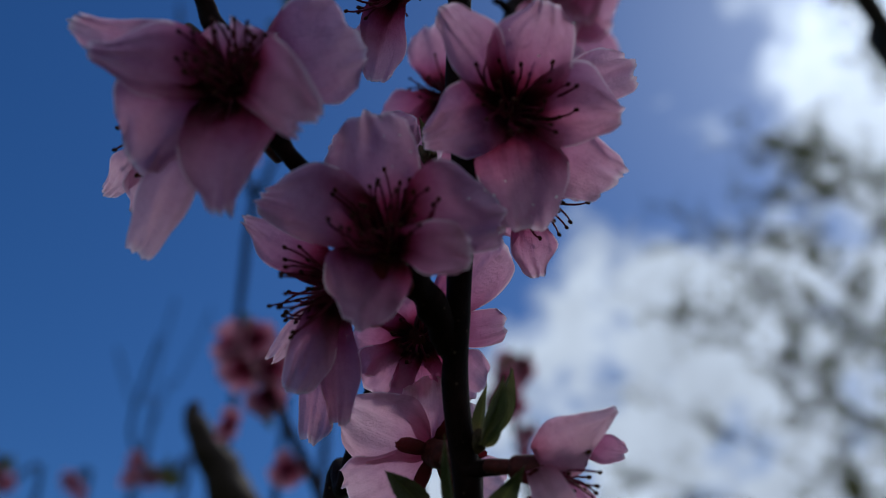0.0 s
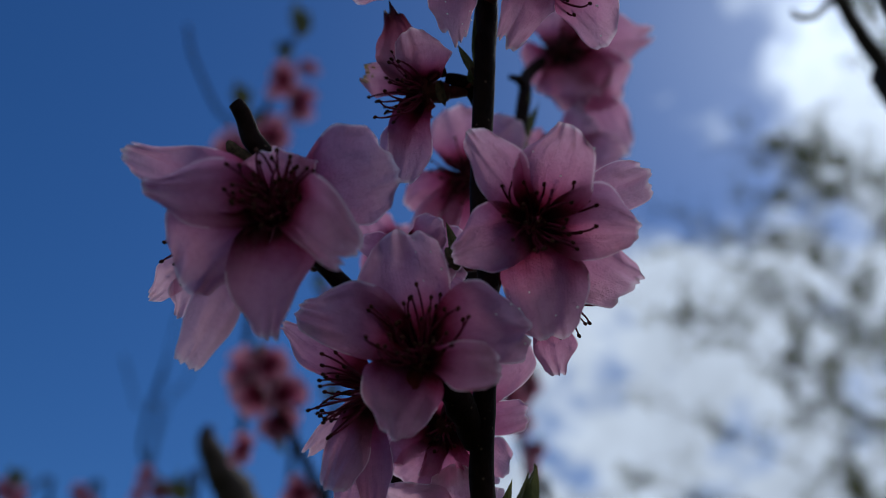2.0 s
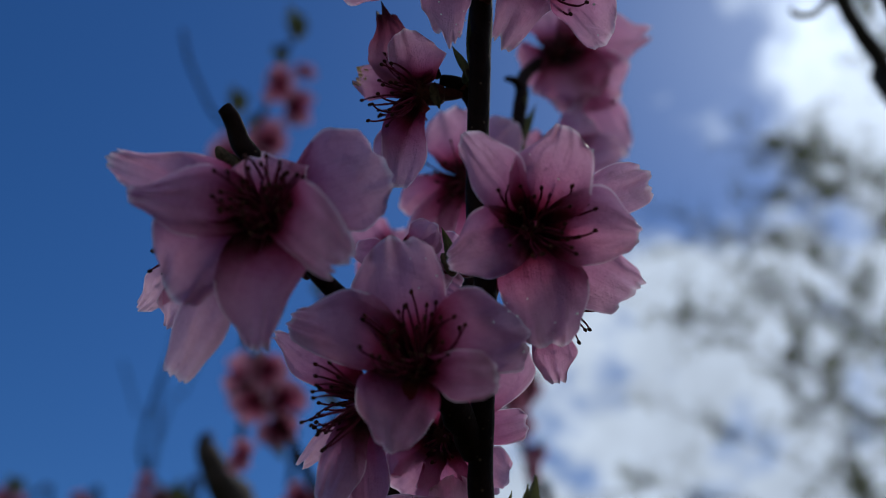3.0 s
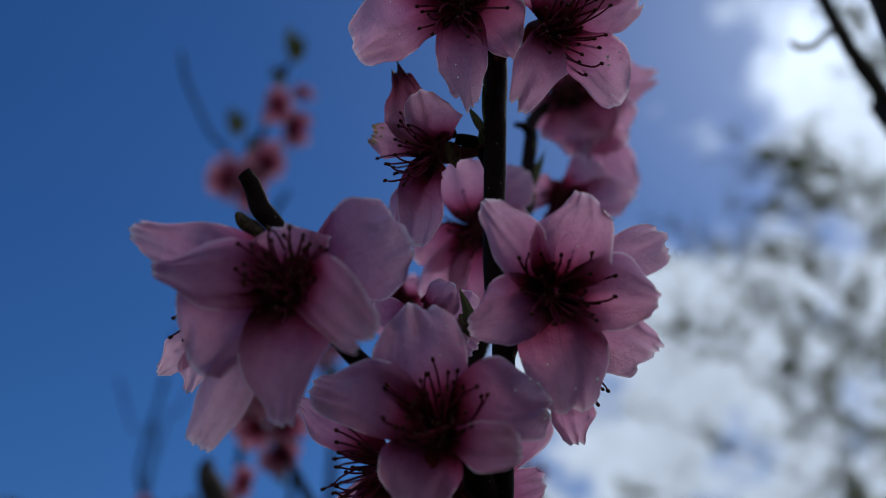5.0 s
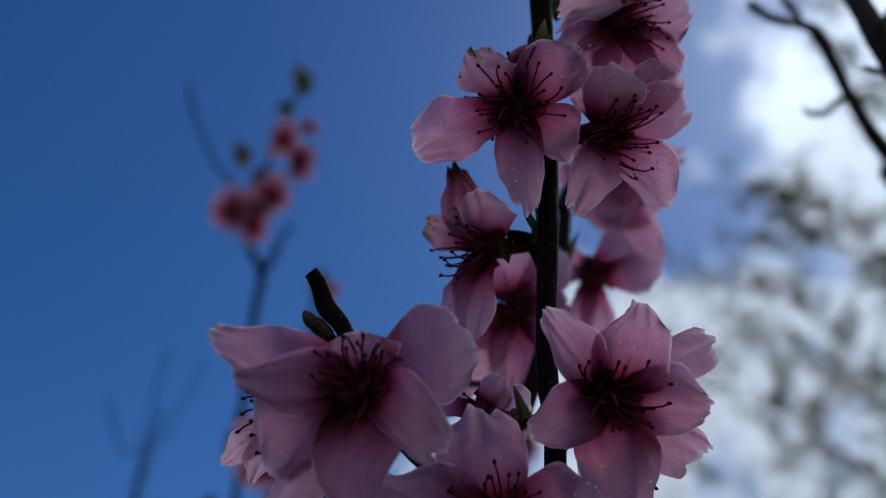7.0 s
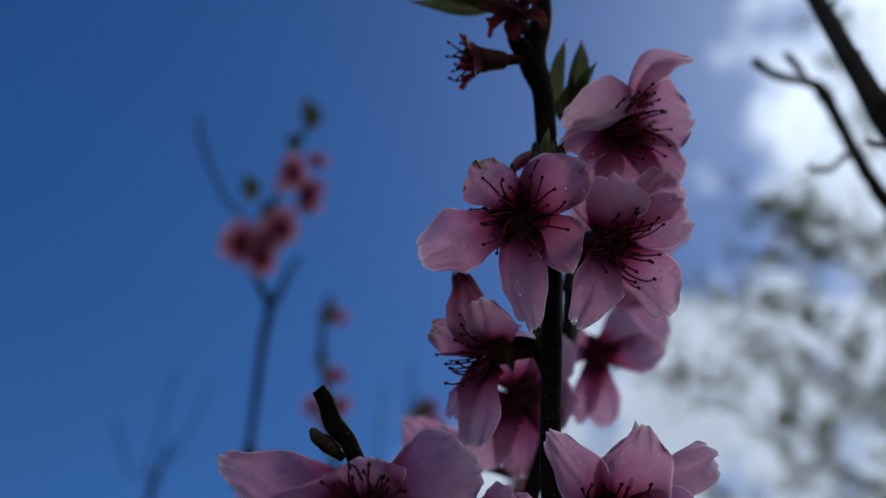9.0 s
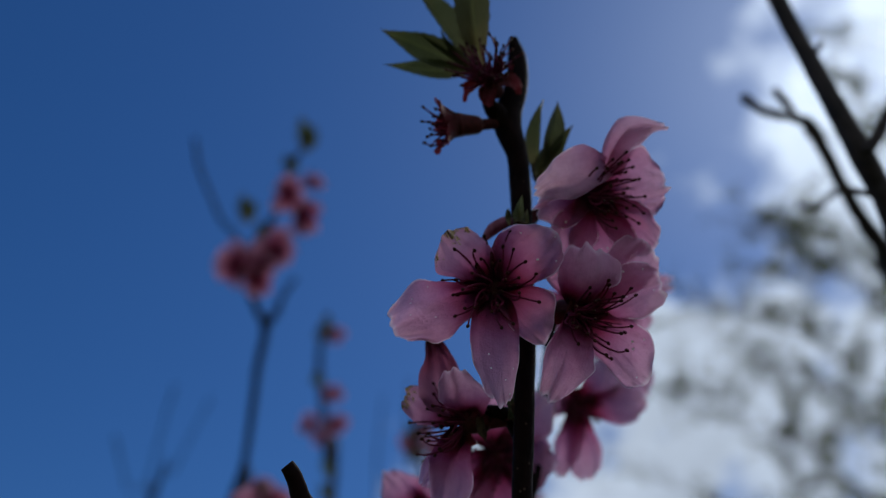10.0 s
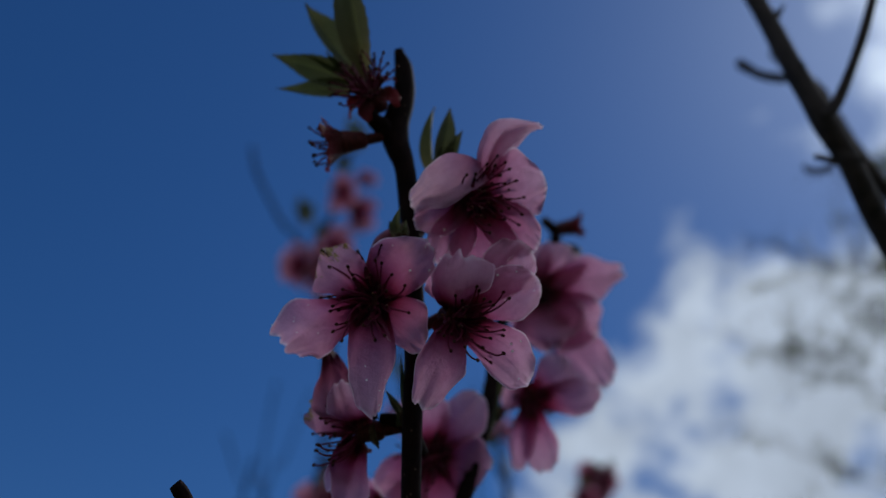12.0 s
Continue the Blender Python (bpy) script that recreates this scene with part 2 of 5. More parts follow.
def thing(name, at, label, category, group="", kind=""):
    e = new(name)
    e.empty_display_size = 0.01
    e.location = at
    e["base"] = tuple(Vector(at))
    return tagged(e, label, category, group, kind)


def smooth_path(pts, steps):
    """Catmull-Rom through points of place and radius."""
    out = []
    for k in range(len(pts) - 1):
        a, b, c, d = (pts[max(0, min(len(pts) - 1, k + j))] for j in (-1, 0, 1, 2))
        for s in range(steps):
            t = s / steps
            w = (-0.5 * t + t * t - 0.5 * t**3, 1 - 2.5 * t * t + 1.5 * t**3, 0.5 * t + 2 * t * t - 1.5 * t**3, -0.5 * t * t + 0.5 * t**3)
            p = sum((q[0] * x for q, x in zip((a, b, c, d), w)), Vector())
            out.append((p, b[1] + (c[1] - b[1]) * t))
    return out + [pts[-1]]


def tube(bm, pts, ring=10, lumps=0.0, origin=Vector(), mat=0, lump_scale=90.0, caps=True):
    """A round stem through (place, radius), closed at both ends."""
    side = None
    rings = []
    for k, (p, r) in enumerate(pts):
        t = (pts[min(k + 1, len(pts) - 1)][0] - pts[max(k - 1, 0)][0]).normalized()
        if side is None:
            side = t.orthogonal().normalized()
        side = (side - t * side.dot(t)).normalized()
        up = t.cross(side)
        row = []
        for j in range(ring):
            a = 2 * math.pi * j / ring
            w = side * math.cos(a) + up * math.sin(a)
            q = p + w * r
            if lumps:
                q = q + w * (r * lumps * noise.noise(q * lump_scale))
            row.append(bm.verts.new(q - origin))
        rings.append(row)
    for a, b in zip(rings, rings[1:]):
        for j in range(ring):
            f = bm.faces.new((a[j], a[(j + 1) % ring], b[(j + 1) % ring], b[j]))
            f.material_index = mat
    if caps:
        bm.faces.new(rings[0][::-1]).material_index = mat
        bm.faces.new(rings[-1]).material_index = mat
    return rings


def bead(bm, at, way, length, width, mat=0, seg=8, rows=5):
    m = Matrix.Translation(at) @ way.to_track_quat("Z", "Y").to_matrix().to_4x4() @ Matrix.Diagonal((width, width, length, 1))
    made = bmesh.ops.create_uvsphere(bm, u_segments=seg, v_segments=rows, radius=1.0, matrix=m)
    for f in {f for v in made["verts"] for f in v.link_faces}:
        f.material_index = mat


def sheet(base, tip, width, normal, roll=0.0, bow=0.0, cup=0.2, seed=0, ruffle=0.06, shape="petal", nu=16, nv=12, claw=0.16, origin=Vector(), form=0.0):
    """A petal, sepal or leaf from base to tip: bowed along its length, cupped across, with a wavy edge. form: 0 round, 1 pointed."""
    rnd = random.Random(seed)
    bm = bmesh.new()
    uvl = bm.loops.layers.uv.new("UVMap")
    rim_uv = bm.loops.layers.uv.new("Rim")
    way = tip - base
    ln = way.length
    t = way / ln
    n = normal - t * normal.dot(t)
    n = (n if n.length > 0.05 else t.orthogonal()).normalized()
    s = t.cross(n)
    a = radians(roll)
    n, s = n * math.cos(a) + s * math.sin(a), s * math.cos(a) - n * math.sin(a)
    off = Vector((rnd.uniform(-50, 50), rnd.uniform(-50, 50), rnd.uniform(-50, 50)))

    def wave(x, y, z):
        return noise.noise(off + Vector((x, y, z)))

    petal = shape == "petal"
    fine = 1.0 if petal else 0.0
    peak = 0.6 - 0.22 * form if petal else 0.42
    power = 2.5 - 1.1 * form
    end = radians(48)
    wide = math.cos(end) ** (2 / power)
    notch = rnd.choice((0.0, 0.02, 0.05)) * fine
    lean = rnd.uniform(-0.12, 0.12) * fine
    curl = rnd.uniform(-0.5, 1.0) * fine
    rows = []
    for i in range(nu + 1):
        u = i / nu
        k = (u - peak) / (1 - peak)
        if u < peak:
            half = claw + (1 - claw) * math.sin(math.pi / 2 * u / peak) ** (0.9 if petal else 1.25)
        elif petal:
            half = math.cos(end * k) ** (2 / power)
        else:
            half = max(0.02, math.cos(math.pi / 2 * k)) ** 1.1
        half *= width / 2
        row = []
        for j in range(nv + 1):
            v = 2 * j / nv - 1
            y = u
            if petal and k > 0:
                # rows bend from straight at the widest place to the round front edge
                top = (1 - (1 - abs(v * wide) ** power) ** (1 / power)) / (1 - math.sin(end) ** (2 / power))
                y = peak + (1 - peak) * (k + (math.sin(end * k) ** (2 / power) - k) * top * k)
            if petal:
                y *= 1 + u * u * (0.085 * wave(v * 1.5, 1.0, 4.0) + 0.022 * wave(v * 4.0, 2.0, 4.0) + 0.007 * wave(v * 11.0, 2.0, 7.0))
                y -= notch * (1 - abs(v)) ** 3 * max(0.0, u - 0.8) * 5
            edge = 1 + ruffle * abs(v) ** 1.5 * (1.8 * wave(u * 2.4, (v > 0) * 7.0, 0.0) + 0.35 * wave(u * 7.0, (v > 0) * 7.0, 5.0))
            if not petal:
                edge += 0.07 * (i % 2) * abs(v) ** 3
            q = base + t * (ln * y) + s * (half * v * edge + lean * width * u * (1 - u))
            lift = bow * 4 * u * (1 - u) + cup * abs(v) ** (1.8 if petal else 1.1) * half * 1.1
            rim = max(abs(v), u) ** 5 if petal else abs(v)
            lift += ruffle * width * (2.0 * wave(u * 1.9, v * 1.4, 3.0) + 0.45 * wave(u * 4.6, v * 3.6, 9.0)) * (0.25 + u * abs(v) + 0.5 * u * u)
            # the margin rolls and waves; long soft creases stay from the folded bud
            lift += fine * width * rim * (0.06 * curl + 0.2 * wave(u * 3.4 + v * 1.1, v * 3.1, 12.0))
            lift += fine * width * 0.034 * (0.2 + u) * wave(u * 1.3, v * 5.0, 15.0)
            lift += fine * width * 0.007 * wave(u * 9.0, v * 8.0, 21.0)
            row.append((bm.verts.new(q + n * lift - origin), (v * 0.5 * (0.4 + half / width) + 0.5, u), (max(abs(v) * min(1.0, u * 2.2), u), 0)))
        rows.append(row)
    for p, q in zip(rows, rows[1:]):
        for j in range(nv):
            quad = (p[j], p[j + 1], q[j + 1], q[j])
            f = bm.faces.new([x[0] for x in quad])
            for lp, x in zip(f.loops, quad):
                lp[uvl].uv = x[1]
                lp[rim_uv].uv = x[2]
    return bm


COUNT = [0]


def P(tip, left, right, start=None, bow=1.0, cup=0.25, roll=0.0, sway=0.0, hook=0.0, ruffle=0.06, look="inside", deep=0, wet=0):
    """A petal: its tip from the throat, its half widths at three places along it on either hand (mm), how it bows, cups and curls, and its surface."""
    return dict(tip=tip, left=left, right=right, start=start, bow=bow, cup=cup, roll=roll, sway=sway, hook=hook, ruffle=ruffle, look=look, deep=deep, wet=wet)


def petal_sheet(base, tip, p, seed, origin, nu=24, nv=20):
    """The mesh of a petal that P() describes, from its claw at base to its tip."""
    rnd = random.Random(seed)
    off = Vector((rnd.uniform(-50, 50), rnd.uniform(-50, 50), rnd.uniform(-50, 50)))

    def wave(x, y, z):
        return noise.noise(off + Vector((x, y, z)))

    bm = bmesh.new()
    uvl = bm.loops.layers.uv.new("UVMap")
    rim_uv = bm.loops.layers.uv.new("Rim")
    way = tip - base
    ln = way.length
    t = way / ln
    n = D((0, -1, 0))
    n = n - t * n.dot(t)
    n = (n if n.length > 0.05 else t.orthogonal()).normalized()
    s = t.cross(n)
    a = radians(p["roll"])
    n, s = n * math.cos(a) + s * math.sin(a), s * math.cos(a) - n * math.sin(a)
    crumple = {"dry": 1.0, "brown": 0.3}.get(p["look"], 0.0)
    ruffle = p["ruffle"]
    curl = rnd.uniform(-0.4, 0.8)
    notch = rnd.choice((0.0, 0.0, 0.0, 0.05))
    dent = rnd.uniform(-0.3, 0.3)
    fold = rnd.uniform(-0.1, 0.22)
    width = (p["left"][1] + p["right"][1]) * 0.001

    def half(side, u):
        w = [x * 0.001 for x in p[side]]
        claw = min(0.0026, w[0])
        at, val = (0.0, 0.3, 0.6, 0.9, 1.0), (claw, *w, w[2] * 0.74)
        k = max(i for i in range(4) if u >= at[i] or i == 0)
        x = (u - at[k]) / (at[k + 1] - at[k])
        m = [0.0] * 5
        for i in range(1, 4):
            m[i] = (val[i + 1] - val[i - 1]) / (at[i + 1] - at[i - 1]) * (0.5 if i == 3 else 1.0)
        m[0], m[4] = (val[1] - val[0]) / 0.3 * 2.2, (val[4] - val[3]) / 0.1 * 1.6
        h = at[k + 1] - at[k]
        return max(0.0002, (2 * x**3 - 3 * x * x + 1) * val[k] + (x**3 - 2 * x * x + x) * h * m[k] + (3 * x * x - 2 * x**3) * val[k + 1] + (x**3 - x * x) * h * m[k + 1])

    rows = []
    for i in range(nu + 1):
        u = i / nu
        row = []
        for j in range(nv + 1):
            v = 2 * j / nv - 1
            side = "right" if v > 0 else "left"
            h = half(side, u)
            sag = min(0.3 * ln, half(side, 1.0) * 0.5)
            # the rows bend towards the rounded front edge, which is a little uneven
            y = ln * u - sag * u**5 * abs(v) ** 2.2
            y += ln * u**3 * (0.03 * wave(v * 1.7, 1.0, 4.0) + 0.008 * min(1.0, 3.0 * half(side, 0.9) / width) * wave(v * 4.5, 2.0, 4.0) + (0.0012 + 0.02 * crumple) * wave(v * 11.0, 2.0, 7.0) + 0.12 * crumple * wave(v * 2.3, 5.0, 7.0))
            y -= ln * notch * max(0.0, 1 - ((v - dent) / 0.45) ** 2) ** 2 * u**8
            edge = 1 + ruffle * abs(v) ** 1.5 * (1.1 * wave(u * 2.4, (v > 0) * 7.0, 0.0) + (0.45 + crumple) * wave(u * 7.0, (v > 0) * 7.0, 5.0))
            x = h * v * edge + p["sway"] * 0.004 * u * (1 - u)
            lift = p["bow"] * 0.004 * u * (1 - u) + p["hook"] * 0.001 * u**4 + p["cup"] * abs(v) ** 1.8 * h * 1.1
            lift += (0.05 + ruffle) * width * (1.8 * wave(u * 1.9, v * 1.4, 3.0) + 0.6 * wave(u * 4.6, v * 3.6, 9.0)) * (0.25 + u * abs(v) + 0.5 * u * u)
            lift += fold * h * max(0.0, 1 - abs(v - dent) * 1.6) * u
            # the margin rolls and waves; long soft creases stay from the folded bud
            rim = max(abs(v), u) ** 5
            lift += width * rim * (0.13 * curl + 0.3 * wave(u * 3.4 + v * 1.1, v * 3.1, 12.0))
            lift += h * 0.09 * (0.2 + u) * wave(u * 1.3, v * 5.0, 15.0) + h * 0.022 * (0.3 + u) * wave(u * 2.0, v * 12.0, 18.0)
            lift += width * (0.008 + 0.05 * crumple) * wave(u * 9.0, v * 8.0, 21.0) + crumple * width * 0.4 * wave(u * 2.6, v * 2.5, 31.0)
            x += crumple * width * 0.25 * u * wave(u * 2.4, 3.0, 37.0)
            q = base + t * y + s * x + n * lift - origin
            row.append((bm.verts.new(q), (v * 0.5 * min(1.0, 0.4 + h / max(width, 0.001)) + 0.5, u), (max(abs(v) * min(1.0, u * 2.2), u), 0)))
        rows.append(row)
    for r, q in zip(rows, rows[1:]):
        for j in range(nv):
            quad = (r[j], r[j + 1], q[j + 1], q[j])
            f = bm.faces.new([x[0] for x in quad])
            for lp, x in zip(f.loops, quad):
                lp[uvl].uv = x[1]
                lp[rim_uv].uv = x[2]
    return bm


def blossom(branch, label, centre, axis, petals, stamens=(18, 13, 55), stalk=None, sepal=4.5, reflex=0.5):
    """A peach blossom: calyx and stalk, sepals, then the petals and the stamens (number, mm, spread)."""
    COUNT[0] += 1
    seed = COUNT[0] * 101
    rnd = random.Random(seed)
    c, ax = W(centre), D(axis)
    bm = bmesh.new()
    back = c - ax * 0.0058
    foot = back - ax * 0.002
    tube(bm, smooth_path([(foot, 0.0014), (foot + ax * 0.0012, 0.0026), (c - ax * 0.003, 0.0031), (c - ax * 0.0006, 0.0036), (c - ax * 0.0001, 0.0030)], 3), 14, 0.08, c)
    if stalk:
        root = W(stalk)
        mid = foot.lerp(root, 0.5) - ax * 0.003
        tube(bm, smooth_path([(root, 0.0017), (mid, 0.0016), (foot + ax * 0.001, 0.0017)], 5), 9, 0.12, c)
    flower = part("blossom", bm, M_CALYX, branch, label, c)
    x = ax.orthogonal().normalized()
    y = ax.cross(x)
    for k in range(5):
        a = 2 * math.pi * (k + 0.5) / 5 + rnd.uniform(-0.2, 0.2)
        r = x * math.cos(a) + y * math.sin(a)
        b = c - ax * 0.0014 + r * 0.0028
        spread = rnd.uniform(0.5, 1.1)
        part("sepal", sheet(b, b + (r * spread - ax * reflex).normalized() * sepal * 0.001, 0.0036 if petals else sepal * 0.0007, ax, 0, 0.0003 if petals else 0.001, 0.3, seed + k, 0.06, "petal", 9, 8, 0.75, c, form=0.85), M_SEPAL, flower, at=c)
    for k, p in enumerate(petals):
        tip = c + AXES @ (Vector(p["tip"]) * 0.001)
        d = (tip - c).normalized()
        flat = d - ax * d.dot(ax)
        b = c + AXES @ (Vector(p["start"]) * 0.001) if p["start"] else c + (flat.normalized() if flat.length > 0.2 else d) * 0.002
        m = {"dry": M_PETAL_DRY, "brown": M_PETAL_BROWN, "outside": M_PETAL_OUTSIDE}.get(p["look"], M_PETAL_DEEP_SHADED if p["deep"] else M_PETAL)
        made = petal_sheet(b, tip, p, seed + 20 + k, c)
        if p["wet"]:
            made.normal_update()
            outer = [v for j, v in enumerate(made.verts) if j > 0.5 * len(made.verts) and len(v.link_faces) == 4]
            bm = bmesh.new()
            for v in rnd.sample(outer, 7):
                toward = v.normal if v.normal.dot(ax) > 0 else -v.normal
                big = 0.00019 + 0.0002 * rnd.random() ** 2
                bead(bm, v.co + toward * 0.0001 + Vector((rnd.uniform(-1, 1), rnd.uniform(-1, 1), rnd.uniform(-1, 1))) * 0.0006, toward, big * 0.7, big, 0, 7, 5)
            part("drop", bm, M_DROP_GLINT, flower, "fine drops on the petals, glints painted white", at=c)
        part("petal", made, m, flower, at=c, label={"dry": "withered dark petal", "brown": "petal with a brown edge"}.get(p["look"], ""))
    n, length, spread = stamens
    for k in range(n):
        a = 2 * math.pi * (k * 0.381966) + rnd.uniform(-0.25, 0.25)
        th = radians(spread) * math.sqrt((k + 0.6) / n) * rnd.uniform(0.85, 1.1)
        r = x * math.cos(a) + y * math.sin(a)
        w = ax * math.cos(th) + r * math.sin(th)
        ln = length * 0.001 * (rnd.uniform(0.72, 1.08) if k % 3 else rnd.uniform(0.4, 0.7))
        b = c + r * (0.0006 + 0.0018 * rnd.random()) - ax * 0.001
        bend = (r * rnd.uniform(-0.35, 0.4) + ax.cross(r) * rnd.uniform(-0.25, 0.25) + D((0, 0, -1)) * 0.05) * ln
        tip = b + w * ln
        path = smooth_path([(b, 0.00038), (b.lerp(tip, 0.4) + bend * 0.5, 0.00032), (b.lerp(tip, 0.8) + bend * 0.35, 0.00026), (tip, 0.0002)], 4)
        bm = bmesh.new()
        tube(bm, path, 5, 0, c)
        bead(bm, tip - c, w, 0.00062, 0.00046, 1, 7, 5)
        part("stamen", bm, (M_STAMEN, M_ANTHER), flower, at=c)
    return flower


def leaves(branch):
    return [branch, None]


def leaf(cluster, base, tip, width):
    """One young leaf; leaves of a cluster share the first one's foot."""
    b, t = W(base), W(tip)
    COUNT[0] += 1
    rnd = random.Random(COUNT[0] * 77)
    if cluster[1] is None:
        bm = bmesh.new()
        way = (t - b).normalized()
        for k in range(4):
            s = way.orthogonal().normalized()
            s.rotate(Matrix.Rotation(k * 1.7, 3, way))
            bead(bm, s * 0.0008 + way * (0.0004 * k), (way + s * 0.35).normalized(), 0.0026, 0.0013)
        cluster[1] = part("leaf_bud", bm, M_SCALE, cluster[0], "small brown bud scales under young leaves", b)
    host = cluster[1]
    part("leaf", sheet(b, t, width * 0.001, D((rnd.uniform(-0.5, 0.5), -1, 0)), rnd.uniform(-25, 25), rnd.uniform(-0.0035, 0.0035), rnd.uniform(0.6, 1.1),
                       COUNT[0] * 7, 0.09, "leaf", 22, 8, 0.3, Vector(host["base"])), M_LEAF, host, at=Vector(host["base"]))


def stem_points(rows):
    return [(W(r), r[3] * 0.001) for r in rows]


def stem(branch, name, rows, mat, label="", ring=14, lumps=0.12, steps=6, world=(), lump_scale=150.0):
    """A woody stem through rows of x, y, z and radius in mm; world: further rows in metres put before them, down to the ground."""
    pts = [(Vector(p[:3]), p[3]) for p in world] + stem_points(rows)
    bm = bmesh.new()
    base = Vector(branch["base"])
    tube(bm, smooth_path(pts, steps), ring, lumps, base, 0, lump_scale)
    return part(name, bm, mat, branch, label)


# ---- the ground ----
bm = bmesh.new()
bmesh.ops.create_grid(bm, x_segments=60, y_segments=60, size=1500.0)
for v in bm.verts:
    v.co = v.co * (0.02 + 0.98 * (v.co.length / 2100.0))
    v.co.z = 0.05 * noise.noise(v.co * 0.3) - 0.03
me = bpy.data.meshes.new("ground")
bm.to_mesh(me)
bm.free()
me.materials.append(M_GRASS)
tagged(new("ground", me), "rough green grass under the trees", "ground", kind="structure")

# ---- the two branches in front ----
MAIN = [(6.5, 178.0, -82.0, 3.1), (5.5, 185.0, -52.8, 3.1), (2.7, 188.0, -31.6, 2.9), (3.2, 190.0, -14.7, 2.8), (4.6, 195.0, 17.9, 2.7), (3.1, 199.0, 33.9, 2.7), (4.5, 207.0, 69.1, 2.7), (5.3, 213.5, 82.5, 3.0), (5.3, 218.0, 104.1, 2.9), (5.0, 222.0, 126.6, 3.0), (4.1, 223.5, 137.1, 3.0), (1.7, 226.0, 147.3, 4.2), (4.6, 229.0, 158.7, 3.3), (4.8, 231.0, 166.8, 2.8), (4.0, 231.0, 171.3, 1.8), (3.7, 231.0, 173.3, 1.2)]
CUT = [(1.6, 190.0, -22.0, 2.9), (-2.0, 188.0, -12.5, 3.6), (-6.5, 186.0, -6.5, 3.1), (-11.2, 184.0, 0.1, 2.4), (-28.9, 182.0, 16.1, 2.0), (-35.4, 182.0, 24.4, 2.0), (-44.9, 186.0, 42.1, 2.2), (-49.8, 187.0, 49.2, 2.3), (-51.9, 187.0, 54.7, 2.1), (-53.4, 187.0, 56.8, 1.7)]
SPUR = [(-48.9, 187.0, 42.1, 1.7), (-52.0, 186.0, 44.7, 1.8), (-54.0, 185.0, 47.0, 1.2), (-54.8, 185.0, 47.6, 0.5)]
BACK = [(-31.3, 215.0, -92.1, 2.8), (-24.8, 222.0, -60.5, 2.7), (-19.1, 228.0, -41.3, 2.7), (-14.2, 232.0, -27.0, 2.6), (10.6, 262.0, 32.9, 2.8), (18.6, 282.0, 57.7, 2.6), (22.5, 294.0, 76.5, 2.5), (27.1, 312.0, 89.8, 2.3), (54.8, 345.0, 111.2, 2.9), (48.1, 352.0, 114.9, 2.7), (48.7, 348.0, 124.3, 2.4)]
BACKSPUR = [(22.1, 294.0, 80.8, 1.6), (19.5, 291.0, 82.3, 1.4), (16.8, 289.0, 82.4, 0.9)]
BUDTWIG = [(48.3, 335.0, 121.2, 2.3), (43.0, 333.0, 126.6, 1.6)]
TOPSPUR = [(2.5, 225.5, 142.3, 3.2), (-0.2, 224.5, 147.8, 3.2), (-3.4, 222.5, 150.9, 2.2), (-4.2, 221.0, 153.4, 1.6)]
MIDSPUR = [(5.1, 213.0, 56.3, 2.2), (2.2, 212.5, 63.7, 2.5), (-1.3, 211.5, 66.2, 1.9), (-5.3, 211.0, 67.1, 1.3)]
LOWSPUR = [(4.3, 185.0, -47.4, 2.4), (9.1, 184.0, -46.3, 1.8), (17.1, 180.0, -45.0, 1.5)]
ROOT = (0.03, 0.30, 0.0)
branch = thing("flowering_branch", ROOT, "dark upright peach branch crowded with pink blossoms and young leaves", "branch", "blossoming branches")
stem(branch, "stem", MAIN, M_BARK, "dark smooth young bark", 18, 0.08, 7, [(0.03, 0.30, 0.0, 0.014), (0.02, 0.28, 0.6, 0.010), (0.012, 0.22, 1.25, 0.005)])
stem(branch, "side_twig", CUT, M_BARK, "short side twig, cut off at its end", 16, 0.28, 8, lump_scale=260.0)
stem(branch, "bud", SPUR, M_SCALE, "small grey-brown downy bud", 10, 0.3, lump_scale=400.0)
stem(branch, "bud", [(x + 1.5, y + 1.0, z - 1.6, w * 0.7) for x, y, z, w in SPUR], M_SCALE, "small grey-brown downy bud", 10, 0.3, lump_scale=420.0)
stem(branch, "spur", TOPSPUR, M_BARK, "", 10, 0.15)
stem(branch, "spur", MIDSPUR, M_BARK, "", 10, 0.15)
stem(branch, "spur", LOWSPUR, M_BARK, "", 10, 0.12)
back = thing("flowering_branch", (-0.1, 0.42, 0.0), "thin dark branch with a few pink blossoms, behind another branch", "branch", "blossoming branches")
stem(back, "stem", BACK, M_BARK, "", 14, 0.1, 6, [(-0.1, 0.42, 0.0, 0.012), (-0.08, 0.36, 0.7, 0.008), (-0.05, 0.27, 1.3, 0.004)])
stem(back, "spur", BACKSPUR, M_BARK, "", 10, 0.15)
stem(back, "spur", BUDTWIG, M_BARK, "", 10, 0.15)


def faded_flower(branch, label, centre, axis, stamens, sepal=7.0, reflex=0.5, stalk=None):
    """A flower that has dropped its petals: a red cup, five sepals and the stamens."""
    return blossom(branch, label, centre, axis, [], stamens, stalk, sepal, reflex=reflex)

